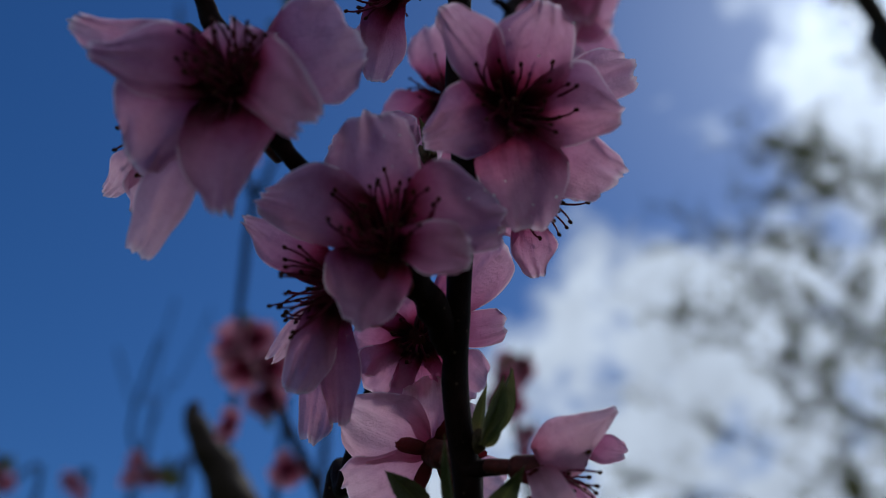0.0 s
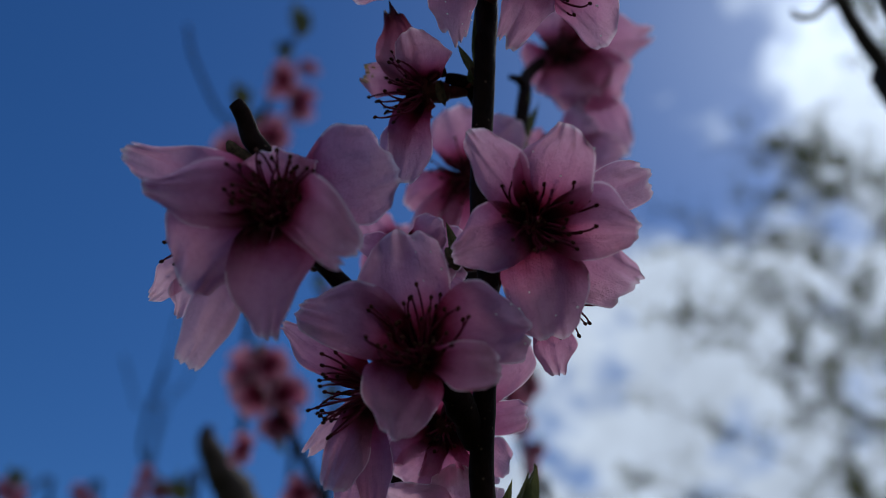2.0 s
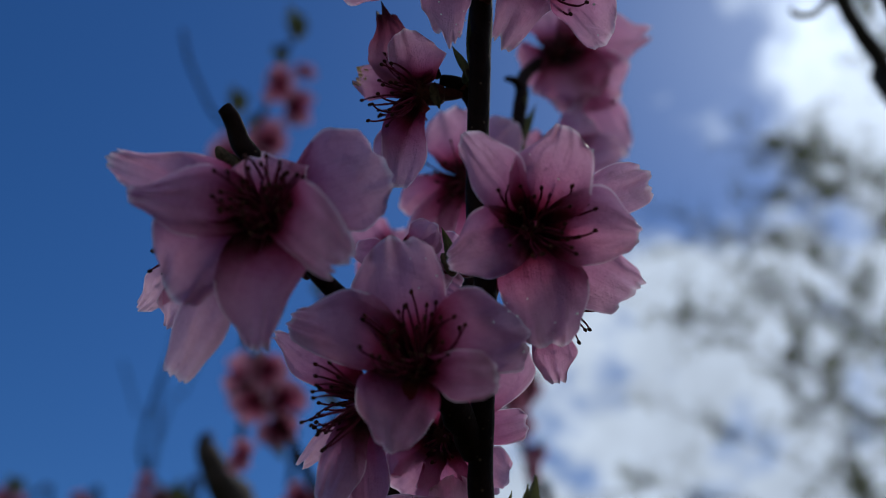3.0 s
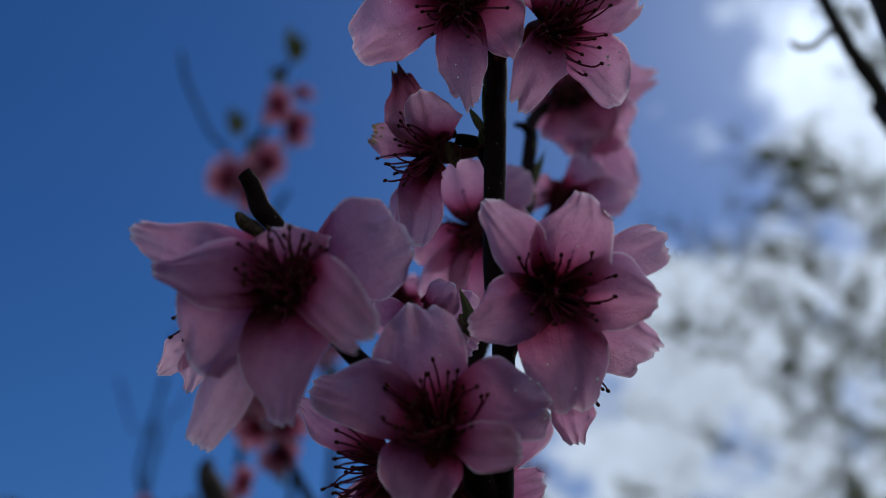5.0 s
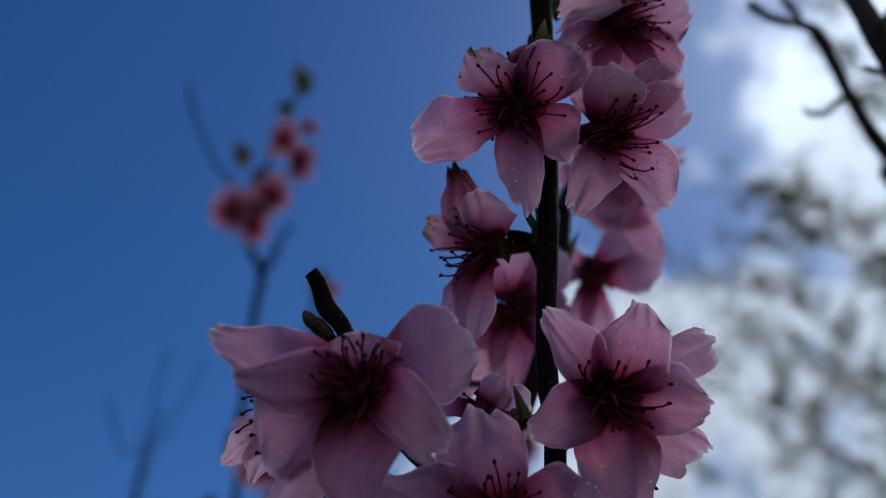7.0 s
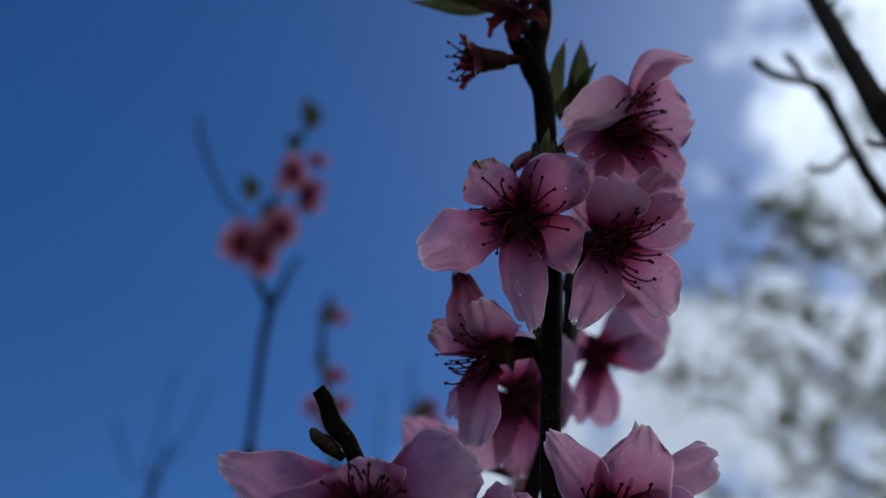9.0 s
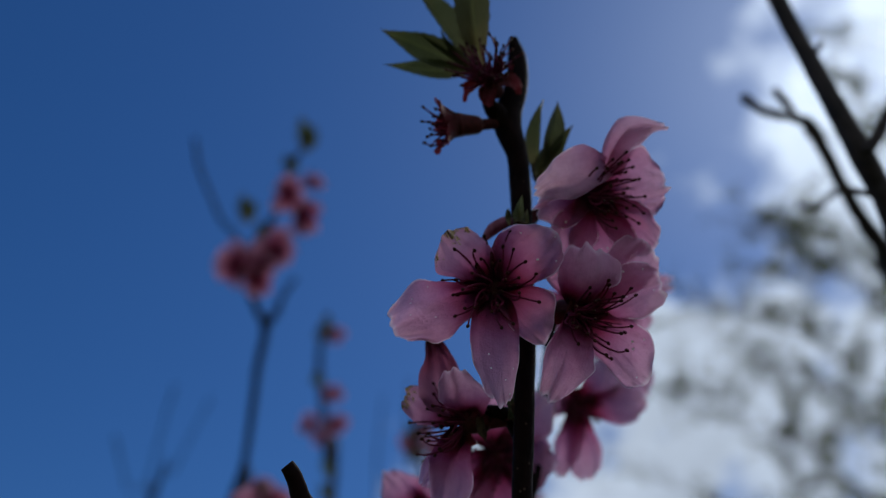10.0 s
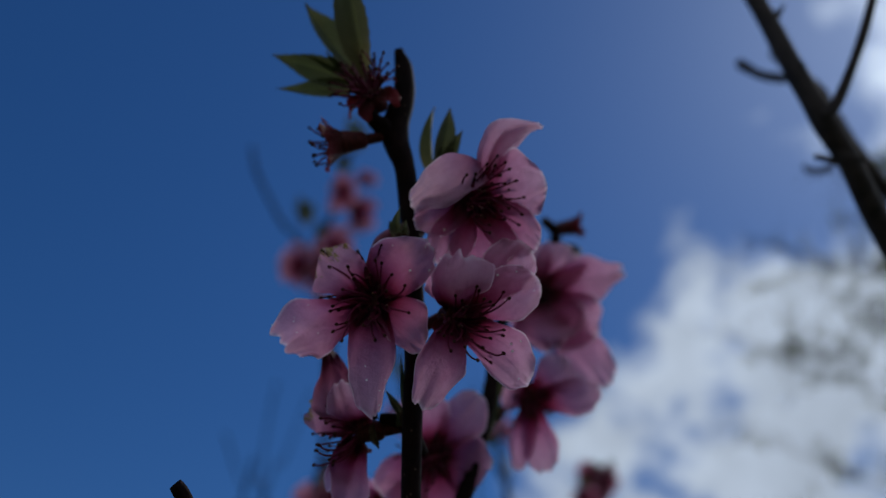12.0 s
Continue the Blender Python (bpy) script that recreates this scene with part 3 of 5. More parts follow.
blossom(branch, "pale pink blossom with a deep red throat and ragged petals", (-40.2, 168.0, 32.0), (-0.12, -0.8, 0.55), [
    P((-31.1, 2.0, 12.6), (5.7, 7.9, 4.7), (6.7, 6.0, 2.0), bow=-2, cup=0.1),
    P((-24.9, -9.2, 4.6), (5.5, 6.0, 2.9), (8.2, 7.2, 1.5), bow=2, cup=0.15),
    P((-17.5, -6.1, -16.3), (3.3, 4.5, 4.5), (5.6, 13.8, 9.7), bow=1),
    P((-21.8, 6.1, -33.8), (4.0, 6.3, 4.5), (3.4, 4.4, 3.0), look='outside'),
    P((0.7, -13.3, -25.9), (9.4, 5.7, 2.9), (9.0, 9.1, 4.1), bow=-2),
    P((17.8, -14.3, -11.4), (9.4, 9.9, 5.7), (2.6, 3.1, 3.8), bow=3, cup=0.35),
    P((24.6, 7.2, 8.6), (8.5, 12.8, 10.5), (5.3, 9.5, 7.5), bow=-2, cup=0.1),
    P((-1.1, 2.0, 12.1), (6.8, 8.8, 8.8), (6.8, 8.8, 8.8), deep=1, cup=0.1),
], stamens=(54, 12.5, 42), stalk=(-34.8, 186.0, 19.7))
blossom(branch, "pale pink blossom turned away, stamens showing past its edge", (-61.0, 188.0, 24.2), (-1, 0.05, -0.1), [
    P((-13.2, 1.0, -12.3), (3.7, 3.3, 2.2), (3.7, 4.4, 1.9), look='outside', cup=0.1),
    P((-6.6, 3.1, -16.5), (2.8, 3.1, 1.5), (3.3, 3.9, 2.0), look='outside', cup=0.1),
], stamens=(26, 11, 75), stalk=(-37.4, 186.0, 22.3))
blossom(branch, "pink blossom with dark red stamens in full view", (-10.3, 173.0, 1.0), (-0.08, -0.68, 0.68), [
    P((-4.6, 0, 26.9), (8.5, 11.4, 7.6), (7.2, 8.6, 7.4), bow=-2, cup=0.2, wet=1),
    P((22.5, 2.0, 5.8), (12.3, 13.2, 7.4), (4.1, 6.0, 6.1), bow=3, cup=0.3, wet=1),
    P((16.7, -9.2, -2.7), (3.4, 5.9, 5.9), (2.5, 4.3, 3.7), bow=4, cup=0.45, deep=1),
    P((-6.8, -8.2, -16.0), (6.9, 6.5, 4.7), (9.9, 8.9, 4.7), bow=-3, cup=0.25),
    P((-27.1, 4.1, 9.7), (4.4, 5.1, 3.6), (9.5, 10.0, 3.6), bow=3, cup=0.2),
], stamens=(50, 14, 44), stalk=(-4.1, 189.0, -9.1))
blossom(branch, "pink blossom in side view with a brush of stamens", (-23.1, 183.0, -8.0), (-1, -0.1, 0), [
    P((-20.1, 4.1, 14.6), (4.3, 5.0, 1.9), (5.7, 5.7, 1.9)),
    P((-8.3, -2.0, -22.1), (3.9, 5.6, 4.3), (4.3, 4.8, 3.2), bow=-2),
    P((0.3, 6.1, -30.2), (3.7, 5.4, 3.3), (3.0, 4.1, 2.7), bow=-2),
    P((-6.8, 12.3, -35.5), (2.4, 3.7, 4.4), (2.4, 4.2, 3.1), bow=-2),
    P((-15.3, 12.3, -16.6), (2.4, 2.8, 1.7), (2.4, 2.8, 1.7), look='outside'),
    P((6.0, 14.3, -7.4), (3.1, 3.8, 3.1), (3.1, 3.8, 3.1)),
], stamens=(36, 13.5, 48), stalk=(-4.8, 190.0, -9.8))
blossom(branch, "deep pink blossom half hidden behind the stem", (-6.1, 205.0, -21.2), (-0.2, -1, 0), [
    P((-15.2, -1.0, 1.4), (6.3, 9.2, 8.6), (6.3, 8.6, 6.6), deep=1),
    P((-11.0, -3.1, -12.3), (5.3, 7.1, 5.9), (5.3, 8.3, 6.5), bow=2),
    P((0.5, 0, -14.5), (6.0, 8.1, 7.2), (4.8, 6.6, 6.0), bow=2, deep=1),
    P((15.6, 2.0, -13.1), (4.0, 7.0, 6.3), (4.0, 6.3, 5.7)),
    P((21.7, 2.0, 3.4), (3.3, 4.8, 4.5), (3.3, 4.5, 3.9), deep=1),
    P((19.5, 2.0, 24.1), (4.8, 7.2, 6.3), (4.8, 8.1, 7.5)),
    P((-5.4, 4.1, 9.3), (5.4, 7.2, 6.3), (5.4, 7.2, 6.3), deep=1),
], stamens=(16, 7, 55), stalk=(2.0, 192.0, -24.8))
blossom(branch, "pink blossom seen from behind with dark sepals", (-1.8, 200.0, -46.7), (-0.3, 0.95, 0), [
    P((-21.7, 3.1, 9.0), (5.6, 8.5, 7.0), (9.4, 9.1, 6.2), look='outside', bow=2),
    P((-21.0, 4.1, -11.8), (5.9, 8.5, 7.1), (6.2, 8.8, 7.4), look='outside', bow=2),
    P((-1.4, 3.1, 17.2), (5.3, 7.0, 6.2), (5.3, 6.5, 4.7), look='outside'),
    P((16.1, 6.1, -12.1), (4.7, 6.9, 5.6), (4.7, 6.9, 5.6), look='outside'),
    P((11.0, 8.2, 9.5), (4.8, 7.0, 5.6), (4.8, 7.0, 5.6), look='outside'),
], stamens=(0, 10, 50), stalk=(3.4, 188.0, -47.5), sepal=10.0)
blossom(branch, "pink blossom in side view on a short spur", (21.3, 180.0, -46.0), (0.98, -0.12, -0.08), [
    P((14.5, -2.0, 13.3), (5.5, 4.2, 1.2), (7.3, 3.7, 1.1), start=(-2.2, -3.0, 3.1), bow=2, cup=-0.3, look='outside'),
    P((17.8, 6.1, 2.7), (2.7, 3.5, 2.4), (2.4, 3.0, 2.2), start=(4.7, 5.0, 5.7), bow=2, cup=0.3, deep=1),
    P((1.5, -6.1, -10.0), (4.4, 5.2, 4.2), (2.9, 3.6, 3.6), start=(-2.0, -3.0, 1.5), bow=2, look='outside'),
    P((11.2, 5.1, -9.4), (2.2, 3.0, 2.4), (2.2, 3.0, 2.4), bow=-2, deep=1),
    P((6.5, 8.2, 5.9), (3.0, 3.8, 3.2), (3.0, 3.8, 3.2), bow=-2, deep=1),
], stamens=(20, 12.5, 30), stalk=(11.5, 184.0, -46.5))
blossom(branch, "pink blossom with seven ruffled petals and long stamens", (14.4, 181.0, 29.1), (0.25, -0.85, 0.4), [
    P((-14.8, -5.1, 20.0), (5.5, 5.9, 3.8), (3.9, 5.8, 3.2), cup=0.6, bow=3),
    P((6.4, -3.1, 21.7), (7.6, 8.1, 3.4), (8.1, 8.1, 6.8), cup=0.6, bow=3, wet=1),
    P((27.8, 13.3, 11.4), (3.7, 6.0, 5.2), (3.7, 5.5, 5.5), cup=0.2),
    P((23.8, 6.1, -14.2), (4.3, 5.7, 4.3), (3.6, 9.9, 8.1), bow=-2, cup=0.15),
    P((22.7, -2.0, -2.0), (8.2, 9.5, 4.2), (6.9, 6.9, 4.2), bow=2),
    P((3.5, -5.1, -25.7), (9.1, 9.1, 6.4), (9.1, 8.9, 7.3), bow=-2, cup=0.25, wet=1),
    P((-18.7, -4.1, -7.1), (6.8, 7.1, 4.5), (7.1, 7.3, 3.4), bow=2, cup=0.25),
], stamens=(42, 13.5, 58), stalk=(4.1, 196.0, 16.7))
blossom(branch, "pink blossom hanging behind another one", (19.7, 194.0, 11.2), (0.7, 0, -0.7), [
    P((0.9, 0, -17.8), (3.8, 5.9, 2.6), (3.8, 4.8, 3.0), bow=-1),
    P((9.8, 4.1, 7.1), (4.6, 6.7, 6.0), (4.6, 6.7, 6.0)),
    P((-7.4, 6.1, -5.5), (3.9, 6.0, 4.6), (3.9, 6.0, 4.6)),
], stamens=(12, 12, 35), stalk=(5.5, 196.0, 12.7))
blossom(back, "deep pink blossom behind the stem with a dark throat", (1.4, 264.0, 46.3), (-0.45, -1, 0), [
    P((-3.8, 2.0, 22.1), (8.0, 9.7, 7.6), (8.0, 9.7, 7.6)),
    P((-19.7, -2.0, -9.3), (5.5, 7.6, 5.1), (5.5, 7.6, 5.1), deep=1),
    P((-16.2, -3.1, -21.7), (4.7, 7.1, 5.9), (4.7, 6.3, 5.1), bow=3, cup=0.5),
    P((-0.5, -3.1, -25.5), (6.7, 8.4, 5.1), (6.7, 8.8, 5.1), bow=-2, deep=1),
    P((16.3, 4.1, 19.1), (4.4, 6.4, 5.4), (5.4, 8.5, 6.8)),
    P((17.9, 4.1, -4.7), (7.8, 10.3, 7.4), (7.8, 10.3, 7.8), deep=1),
], stamens=(24, 13, 50), stalk=(11.2, 276.0, 46.3))
blossom(branch, "pink blossom hidden between its neighbours", (-13.8, 205.0, 23.1), (-0.8, -0.3, 0.35), [
    P((12.7, 2.0, -2.8), (6.1, 7.7, 6.7), (4.5, 6.1, 6.1), bow=-3, cup=0.4),
    P((7.6, -3.1, 7.1), (3.5, 4.7, 4.1), (3.8, 5.1, 4.1), bow=2, cup=0.35),
    P((-13.5, 2.0, 2.0), (2.6, 3.7, 2.5), (2.6, 3.7, 2.5), deep=1),
    P((12.5, 5.1, -8.9), (3.4, 4.1, 3.4), (3.4, 4.1, 3.4), deep=1),
], stamens=(5, 6, 40), stalk=(3.2, 209.0, 20.3), sepal=3.6)
blossom(branch, "pink blossom in side view with one withered petal", (-11.8, 211.0, 63.9), (-1, -0.15, 0.06), [
    P((-6.9, 4.1, 22.4), (8.6, 7.2, 3.6), (2.9, 3.3, 2.3), look='dry', cup=0.5),
    P((-1.9, -7.2, 13.7), (3.2, 5.1, 4.5), (6.1, 8.7, 6.4), bow=2, cup=0.35),
    P((-5.0, -2.0, -24.1), (4.4, 6.3, 4.7), (6.0, 5.5, 3.6), bow=-2, cup=0.3),
    P((-15.4, 8.2, 7.0), (4.6, 6.3, 4.0), (3.6, 4.6, 2.8), look='brown'),
    P((-9.6, 8.2, -18.3), (2.8, 4.0, 2.3), (2.8, 4.0, 2.6)),
], stamens=(36, 13.5, 56), stalk=(0.1, 211.0, 65.8), sepal=5.0)
blossom(branch, "pink blossom with a brown-edged petal and long stamens", (-3.6, 205.0, 99.2), (-0.2, -0.9, 0.15), [
    P((-11.9, 0, 14.8), (5.5, 8.8, 6.5), (5.2, 5.5, 5.2), look='brown', cup=0.2),
    P((16.2, -2.0, 14.1), (8.7, 9.1, 5.8), (5.5, 7.1, 6.1), bow=2, deep=1, wet=1),
    P((-26.4, 2.0, -11.4), (5.5, 7.2, 5.2), (6.8, 8.8, 5.5), bow=2, cup=0.3, ruffle=0.2, wet=1),
    P((1.0, -16.4, -28.5), (5.3, 5.0, 3.1), (6.9, 6.6, 4.4), bow=-2, wet=1),
    P((13.0, -3.1, -14.2), (7.6, 9.7, 5.3), (3.5, 3.9, 2.7), bow=2, deep=1),
], stamens=(42, 14, 60), stalk=(4.8, 211.0, 95.9))
blossom(branch, "pink blossom with a hooded petal and spread stamens", (18.5, 206.0, 92.9), (0.6, -0.8, -0.12), [
    P((19.7, 6.1, 17.7), (4.4, 6.9, 6.3), (4.4, 6.9, 6.3)),
    P((22.1, 2.0, 8.0), (4.4, 8.2, 6.2), (4.4, 7.2, 5.6), wet=1),
    P((17.4, 0, -18.3), (6.8, 9.6, 6.4), (3.6, 4.6, 4.6), wet=1),
    P((-10.8, -11.3, -21.3), (5.9, 8.3, 5.7), (3.8, 4.8, 2.7), bow=3, cup=0.3),
    P((-4.1, 3.1, 14.1), (3.9, 5.9, 5.2), (3.9, 5.9, 5.2)),
    P((2.9, -7.2, 15.4), (6.1, 7.7, 5.8), (3.5, 8.0, 8.4), bow=4, cup=-0.45, hook=-3),
], stamens=(38, 15, 48), stalk=(6.2, 211.0, 87.0))
blossom(branch, "pink blossom with a curled top petal and long stamens", (24.3, 216.0, 125.3), (0.75, -0.65, 0), [
    P((20.0, 0, 18.6), (3.7, 4.2, 1.8), (3.7, 4.1, 1.8), start=(3.1, 0, 6.2), sway=-4.6, cup=0.3, look='outside'),
    P((18.6, 3.1, 19.1), (2.7, 2.7, 1.3), (3.1, 2.7, 1.3), start=(5.4, 0, 6.2), sway=-2.5, look='outside'),
    P((20.2, 2.0, 2.8), (8.0, 10.3, 7.2), (6.3, 8.0, 7.9), cup=0.25),
    P((16.6, 0, -15.2), (5.4, 7.1, 5.4), (5.4, 7.1, 5.4), deep=1),
    P((3.2, -2.0, -22.1), (7.1, 9.7, 8.1), (7.1, 9.7, 8.1), deep=1, wet=1),
    P((-10.4, -6.1, -18.0), (4.5, 6.4, 5.4), (4.5, 6.7, 5.7), deep=1, wet=1),
    P((-16.8, -5.1, -6.6), (5.4, 6.7, 4.7), (4.5, 5.4, 3.2), deep=1, cup=0.3),
    P((-16.8, -8.2, -1.7), (3.7, 4.7, 3.0), (7.4, 7.7, 4.3), start=(3.5, -3.0, 6.6), bow=3, look='outside'),
], stamens=(46, 14.5, 50), stalk=(6.0, 221.0, 115.3))
blossom(back, "pink blossom low on the branch behind", (-22.8, 292.0, 21.5), (-0.35, -0.9, 0.2), [
    P((-13.5, -3.1, 14.5), (6.6, 8.0, 4.8), (6.2, 8.0, 5.3), cup=0.35),
    P((3.1, 3.1, 10.5), (5.3, 7.1, 5.8), (5.3, 7.1, 5.8)),
    P((-11.0, 0, -8.2), (5.3, 7.1, 5.7), (5.3, 7.1, 5.7), deep=1),
    P((15.1, 4.1, -2.4), (5.3, 7.1, 5.8), (5.3, 7.1, 5.8)),
    P((3.4, 0, -12.4), (5.3, 7.1, 5.7), (5.3, 7.1, 5.7)),
], stamens=(14, 10, 45), stalk=(2.0, 268.0, 20.0))
blossom(back, "pink blossom out of focus on the branch behind", (38.6, 316.0, 96.2), (-0.1, -0.9, -0.35), [
    P((6.0, -6.0, -20.9), (11, 15, 12), (11, 15, 12), bow=2, cup=0.4, deep=1),
    P((21.4, 0, -17.9), (9, 12.5, 10), (9, 12.5, 10)),
    P((34.0, 2.0, 7.3), (8, 10, 4), (7, 9, 4), bow=-2, cup=0.4),
    P((14.9, 5.0, 17.6), (8, 10, 9), (8, 10, 9)),
    P((-13.8, 0, -8.5), (8, 11, 9), (8, 11, 9), deep=1),
    P((-4.1, 6.0, 20.8), (8, 11, 9), (8, 11, 9)),
    P((26.0, 8.0, -38.0), (7, 9, 8), (7, 10, 8)),
], stamens=(14, 9, 50), stalk=(47.7, 330.0, 114.1))
blossom(back, "pale pink star-like blossom on the branch behind", (34.0, 303.0, 58.0), (0.25, -0.95, -0.2), [
    P((25.5, 2.0, 0.3), (5.5, 7.4, 5.5), (5.9, 7.8, 6.4)),
    P((-7.2, 0, -25.9), (4.0, 4.8, 3.1), (4.5, 5.5, 3.1)),
    P((3.2, 3.1, -27.0), (4.5, 6.9, 5.5), (4.5, 6.4, 5.5)),
    P((-11.4, 0, 3.8), (5.0, 6.9, 5.5), (5.0, 6.9, 5.5)),
    P((13.9, 4.1, 14.1), (5.5, 7.4, 6.4), (5.5, 7.4, 6.4)),
], stamens=(20, 12, 60), stalk=(20.9, 300.0, 52.1))
tips = leaves(branch)
leaf(tips, (-6.7, 232.0, 163.8), (-35.4, 232.0, 175.8), 8.2)
leaf(tips, (-6.7, 232.0, 163.5), (-34.3, 229.0, 164.6), 5.8)
leaf(tips, (-6.7, 232.0, 163.8), (-25.3, 236.0, 191.6), 9.5)
leaf(tips, (-5.8, 232.0, 164.6), (-10.7, 232.0, 203.3), 10.2)
leaf(tips, (-8.4, 232.0, 164.0), (-24.5, 228.0, 174.0), 2.0)
leaf(tips, (-7.5, 232.0, 163.9), (-17.6, 226.0, 173.6), 2.4)
side = leaves(branch)
leaf(side, (11.4, 236.0, 133.5), (13.0, 234.0, 155.6), 5.4)
leaf(side, (12.3, 235.0, 133.8), (17.5, 236.0, 155.4), 6.0)
leaf(side, (12.9, 234.0, 134.0), (21.2, 231.0, 147.3), 4.2)
leaf(side, (10.6, 233.0, 132.6), (14.7, 232.0, 143.6), 3.4)
leaf(side, (12.7, 233.0, 133.5), (18.1, 230.0, 143.2), 2.2)
axil = leaves(branch)
leaf(axil, (3.9, 213.0, 116.5), (4.3, 210.0, 124.0), 3.0)
leaf(axil, (1.2, 214.0, 116.3), (0.8, 212.0, 120.6), 1.7)
leaf(axil, (5.0, 213.0, 116.5), (5.7, 211.0, 120.5), 1.6)
young = leaves(branch)
leaf(young, (-3.1, 199.0, 20.5), (-5.3, 197.0, 29.8), 2.6)
leaf(young, (-3.1, 199.0, 20.5), (-4.4, 196.0, 27.7), 2.0)
mid = leaves(branch)
leaf(mid, (2.5, 208.0, 66.0), (2.2, 209.0, 84.0), 1.9)
leaf(mid, (2.5, 208.0, 66.0), (-2.4, 207.0, 75.0), 2.2)
leaf(mid, (2.5, 209.0, 66.0), (0.7, 206.0, 69.7), 2.0)
low = leaves(branch)
leaf(low, (7.7, 184.0, -41.1), (14.6, 184.0, -25.2), 5.6)
leaf(low, (8.0, 182.0, -41.0), (12.7, 181.0, -26.2), 4.6)
leaf(low, (7.5, 186.0, -41.0), (9.4, 185.0, -28.7), 2.6)
leaf(low, (8.5, 181.0, -41.1), (12.3, 179.0, -34.2), 2.4)
leaf(low, (1.9, 184.0, -57.3), (0.3, 176.0, -37.4), 2.4)
leaf(low, (-1.7, 184.0, -57.3), (-11.9, 178.0, -45.3), 5.5)
leaf(low, (9.7, 184.0, -57.3), (16.5, 176.0, -43.9), 5.5)
behind = leaves(back)
leaf(behind, (17.2, 290.0, 56.9), (24.4, 290.0, 78.2), 3.9)
leaf(behind, (18.2, 290.0, 55.9), (23.6, 286.0, 58.7), 4.7)
leaf(behind, (16.6, 290.0, 48.0), (22.7, 286.0, 62.2), 5.2)
leaf(behind, (17.5, 290.0, 54.6), (27.7, 292.0, 75.1), 3.5)
def bud_scale(branch, base, tip, width):
    b = W(base)
    part("bud_scale", sheet(b, W(tip), width * 0.001, D((-0.3, -1, 0)), 10, 0.0006, 0.5, int(width * 31), 0.08, "petal", 9, 8, 0.5, b, form=0.7), M_SCALE, branch, "small brown papery bud scale", b)


bud_scale(branch, (-6.9, 209.0, 66.0), (-5.2, 208.0, 59.5), 2.6)
bud_scale(branch, (-5.6, 210.0, 67.1), (-6.3, 208.0, 69.7), 2.0)
stem(branch, "bud", [(2.5, 217.0, 117.6, 1.0), (-0.0, 217.0, 117.2, 1.8), (-3.1, 217.0, 115.3, 1.9), (-5.6, 217.0, 112.4, 0.8)], M_BUD, "dull pink bud folded shut in a leaf axil", 10, 0.15)
faded_flower(branch, "faded red flower without petals at the branch tip", (-3.9, 220.0, 159.2), (-0.3, -0.7, 0.6), (58, 11.0, 66), 7.6, 0.3)
faded_flower(branch, "small faded red flower without petals", (-13.3, 221.0, 144.9), (-0.97, -0.2, -0.06), (16, 10.5, 32), 8.8, -0.8, (-1.3, 224.0, 147.3))
faded_flower(back, "shrivelled red flower without petals", (54.7, 337.0, 122.7), (0.9, -0.2, 0.05), (10, 5, 40), 7.0, -1.2)

# ---- out-of-focus branches and trees behind ----
def far_petal_mesh():
    bm = sheet(Vector((0.002, 0, 0)), Vector((0.019, 0, 0.010)), 0.019, Vector((0, 0, 1)), 0, 0.001, 0.3, 5, 0.09, "petal", 8, 6)
    me = bpy.data.meshes.new("far_petal")
    bm.to_mesh(me)
    bm.free()
    me.shade_smooth()
    me.materials.append(M_PETAL_FAR_SHADED)
    return me


FAR_PETAL = far_petal_mesh()


def far_heart_mesh():
    bm = bmesh.new()
    tube(bm, smooth_path([(Vector((0, 0, -0.008)), 0.0014), (Vector((0, 0, -0.004)), 0.0034), (Vector((0, 0, 0.001)), 0.004)], 3), 8)
    rnd = random.Random(4)
    for k in range(16):
        a, th = k * 2.4, 0.25 + 0.045 * k
        w = Vector((math.cos(a) * math.sin(th), math.sin(a) * math.sin(th), math.cos(th)))
        tube(bm, [(w * 0.001, 0.0004), (w * rnd.uniform(0.009, 0.013), 0.0003)], 4)
        bead(bm, w * 0.012, w, 0.0008, 0.0006, 0, 5, 4)
    me = bpy.data.meshes.new("far_heart")
    bm.to_mesh(me)
    bm.free()
    me.materials.append(M_STAMEN)
    return me


FAR_HEART = far_heart_mesh()


def far_blossom(branch, at, axis, size=1.0, spin=0.0, petals=5):
    c, ax = W(at), D(axis)
    o = under(new("blossom", FAR_HEART), branch, at=c)
    o.rotation_mode = "QUATERNION"
    o.rotation_quaternion = ax.to_track_quat("Z", "Y")
    o.scale = (size,) * 3
    for k in range(petals):
        p = new("petal", FAR_PETAL)
        p.parent = o
        p.scale = (0.82 + 0.09 * ((k * 7 + int(spin * 10)) % 4),) * 3
        p.rotation_euler = (0, 0.25 * math.sin(k * 5 + spin * 3), spin + 2 * math.pi * k / 5 + 0.2 * math.sin(k * 3 + spin))
        p["base"] = tuple(c)
    return o


def far_leaf(branch, base, tip, width):
    b, t = W(base), W(tip)
    part("leaf", sheet(b, t, width * 0.001, D((0.3, -1, 0)), 15, 0.002, 0.4, int(width * 10), 0.05, "leaf", 8, 4, 0.3, b), M_LEAF, branch, at=b)

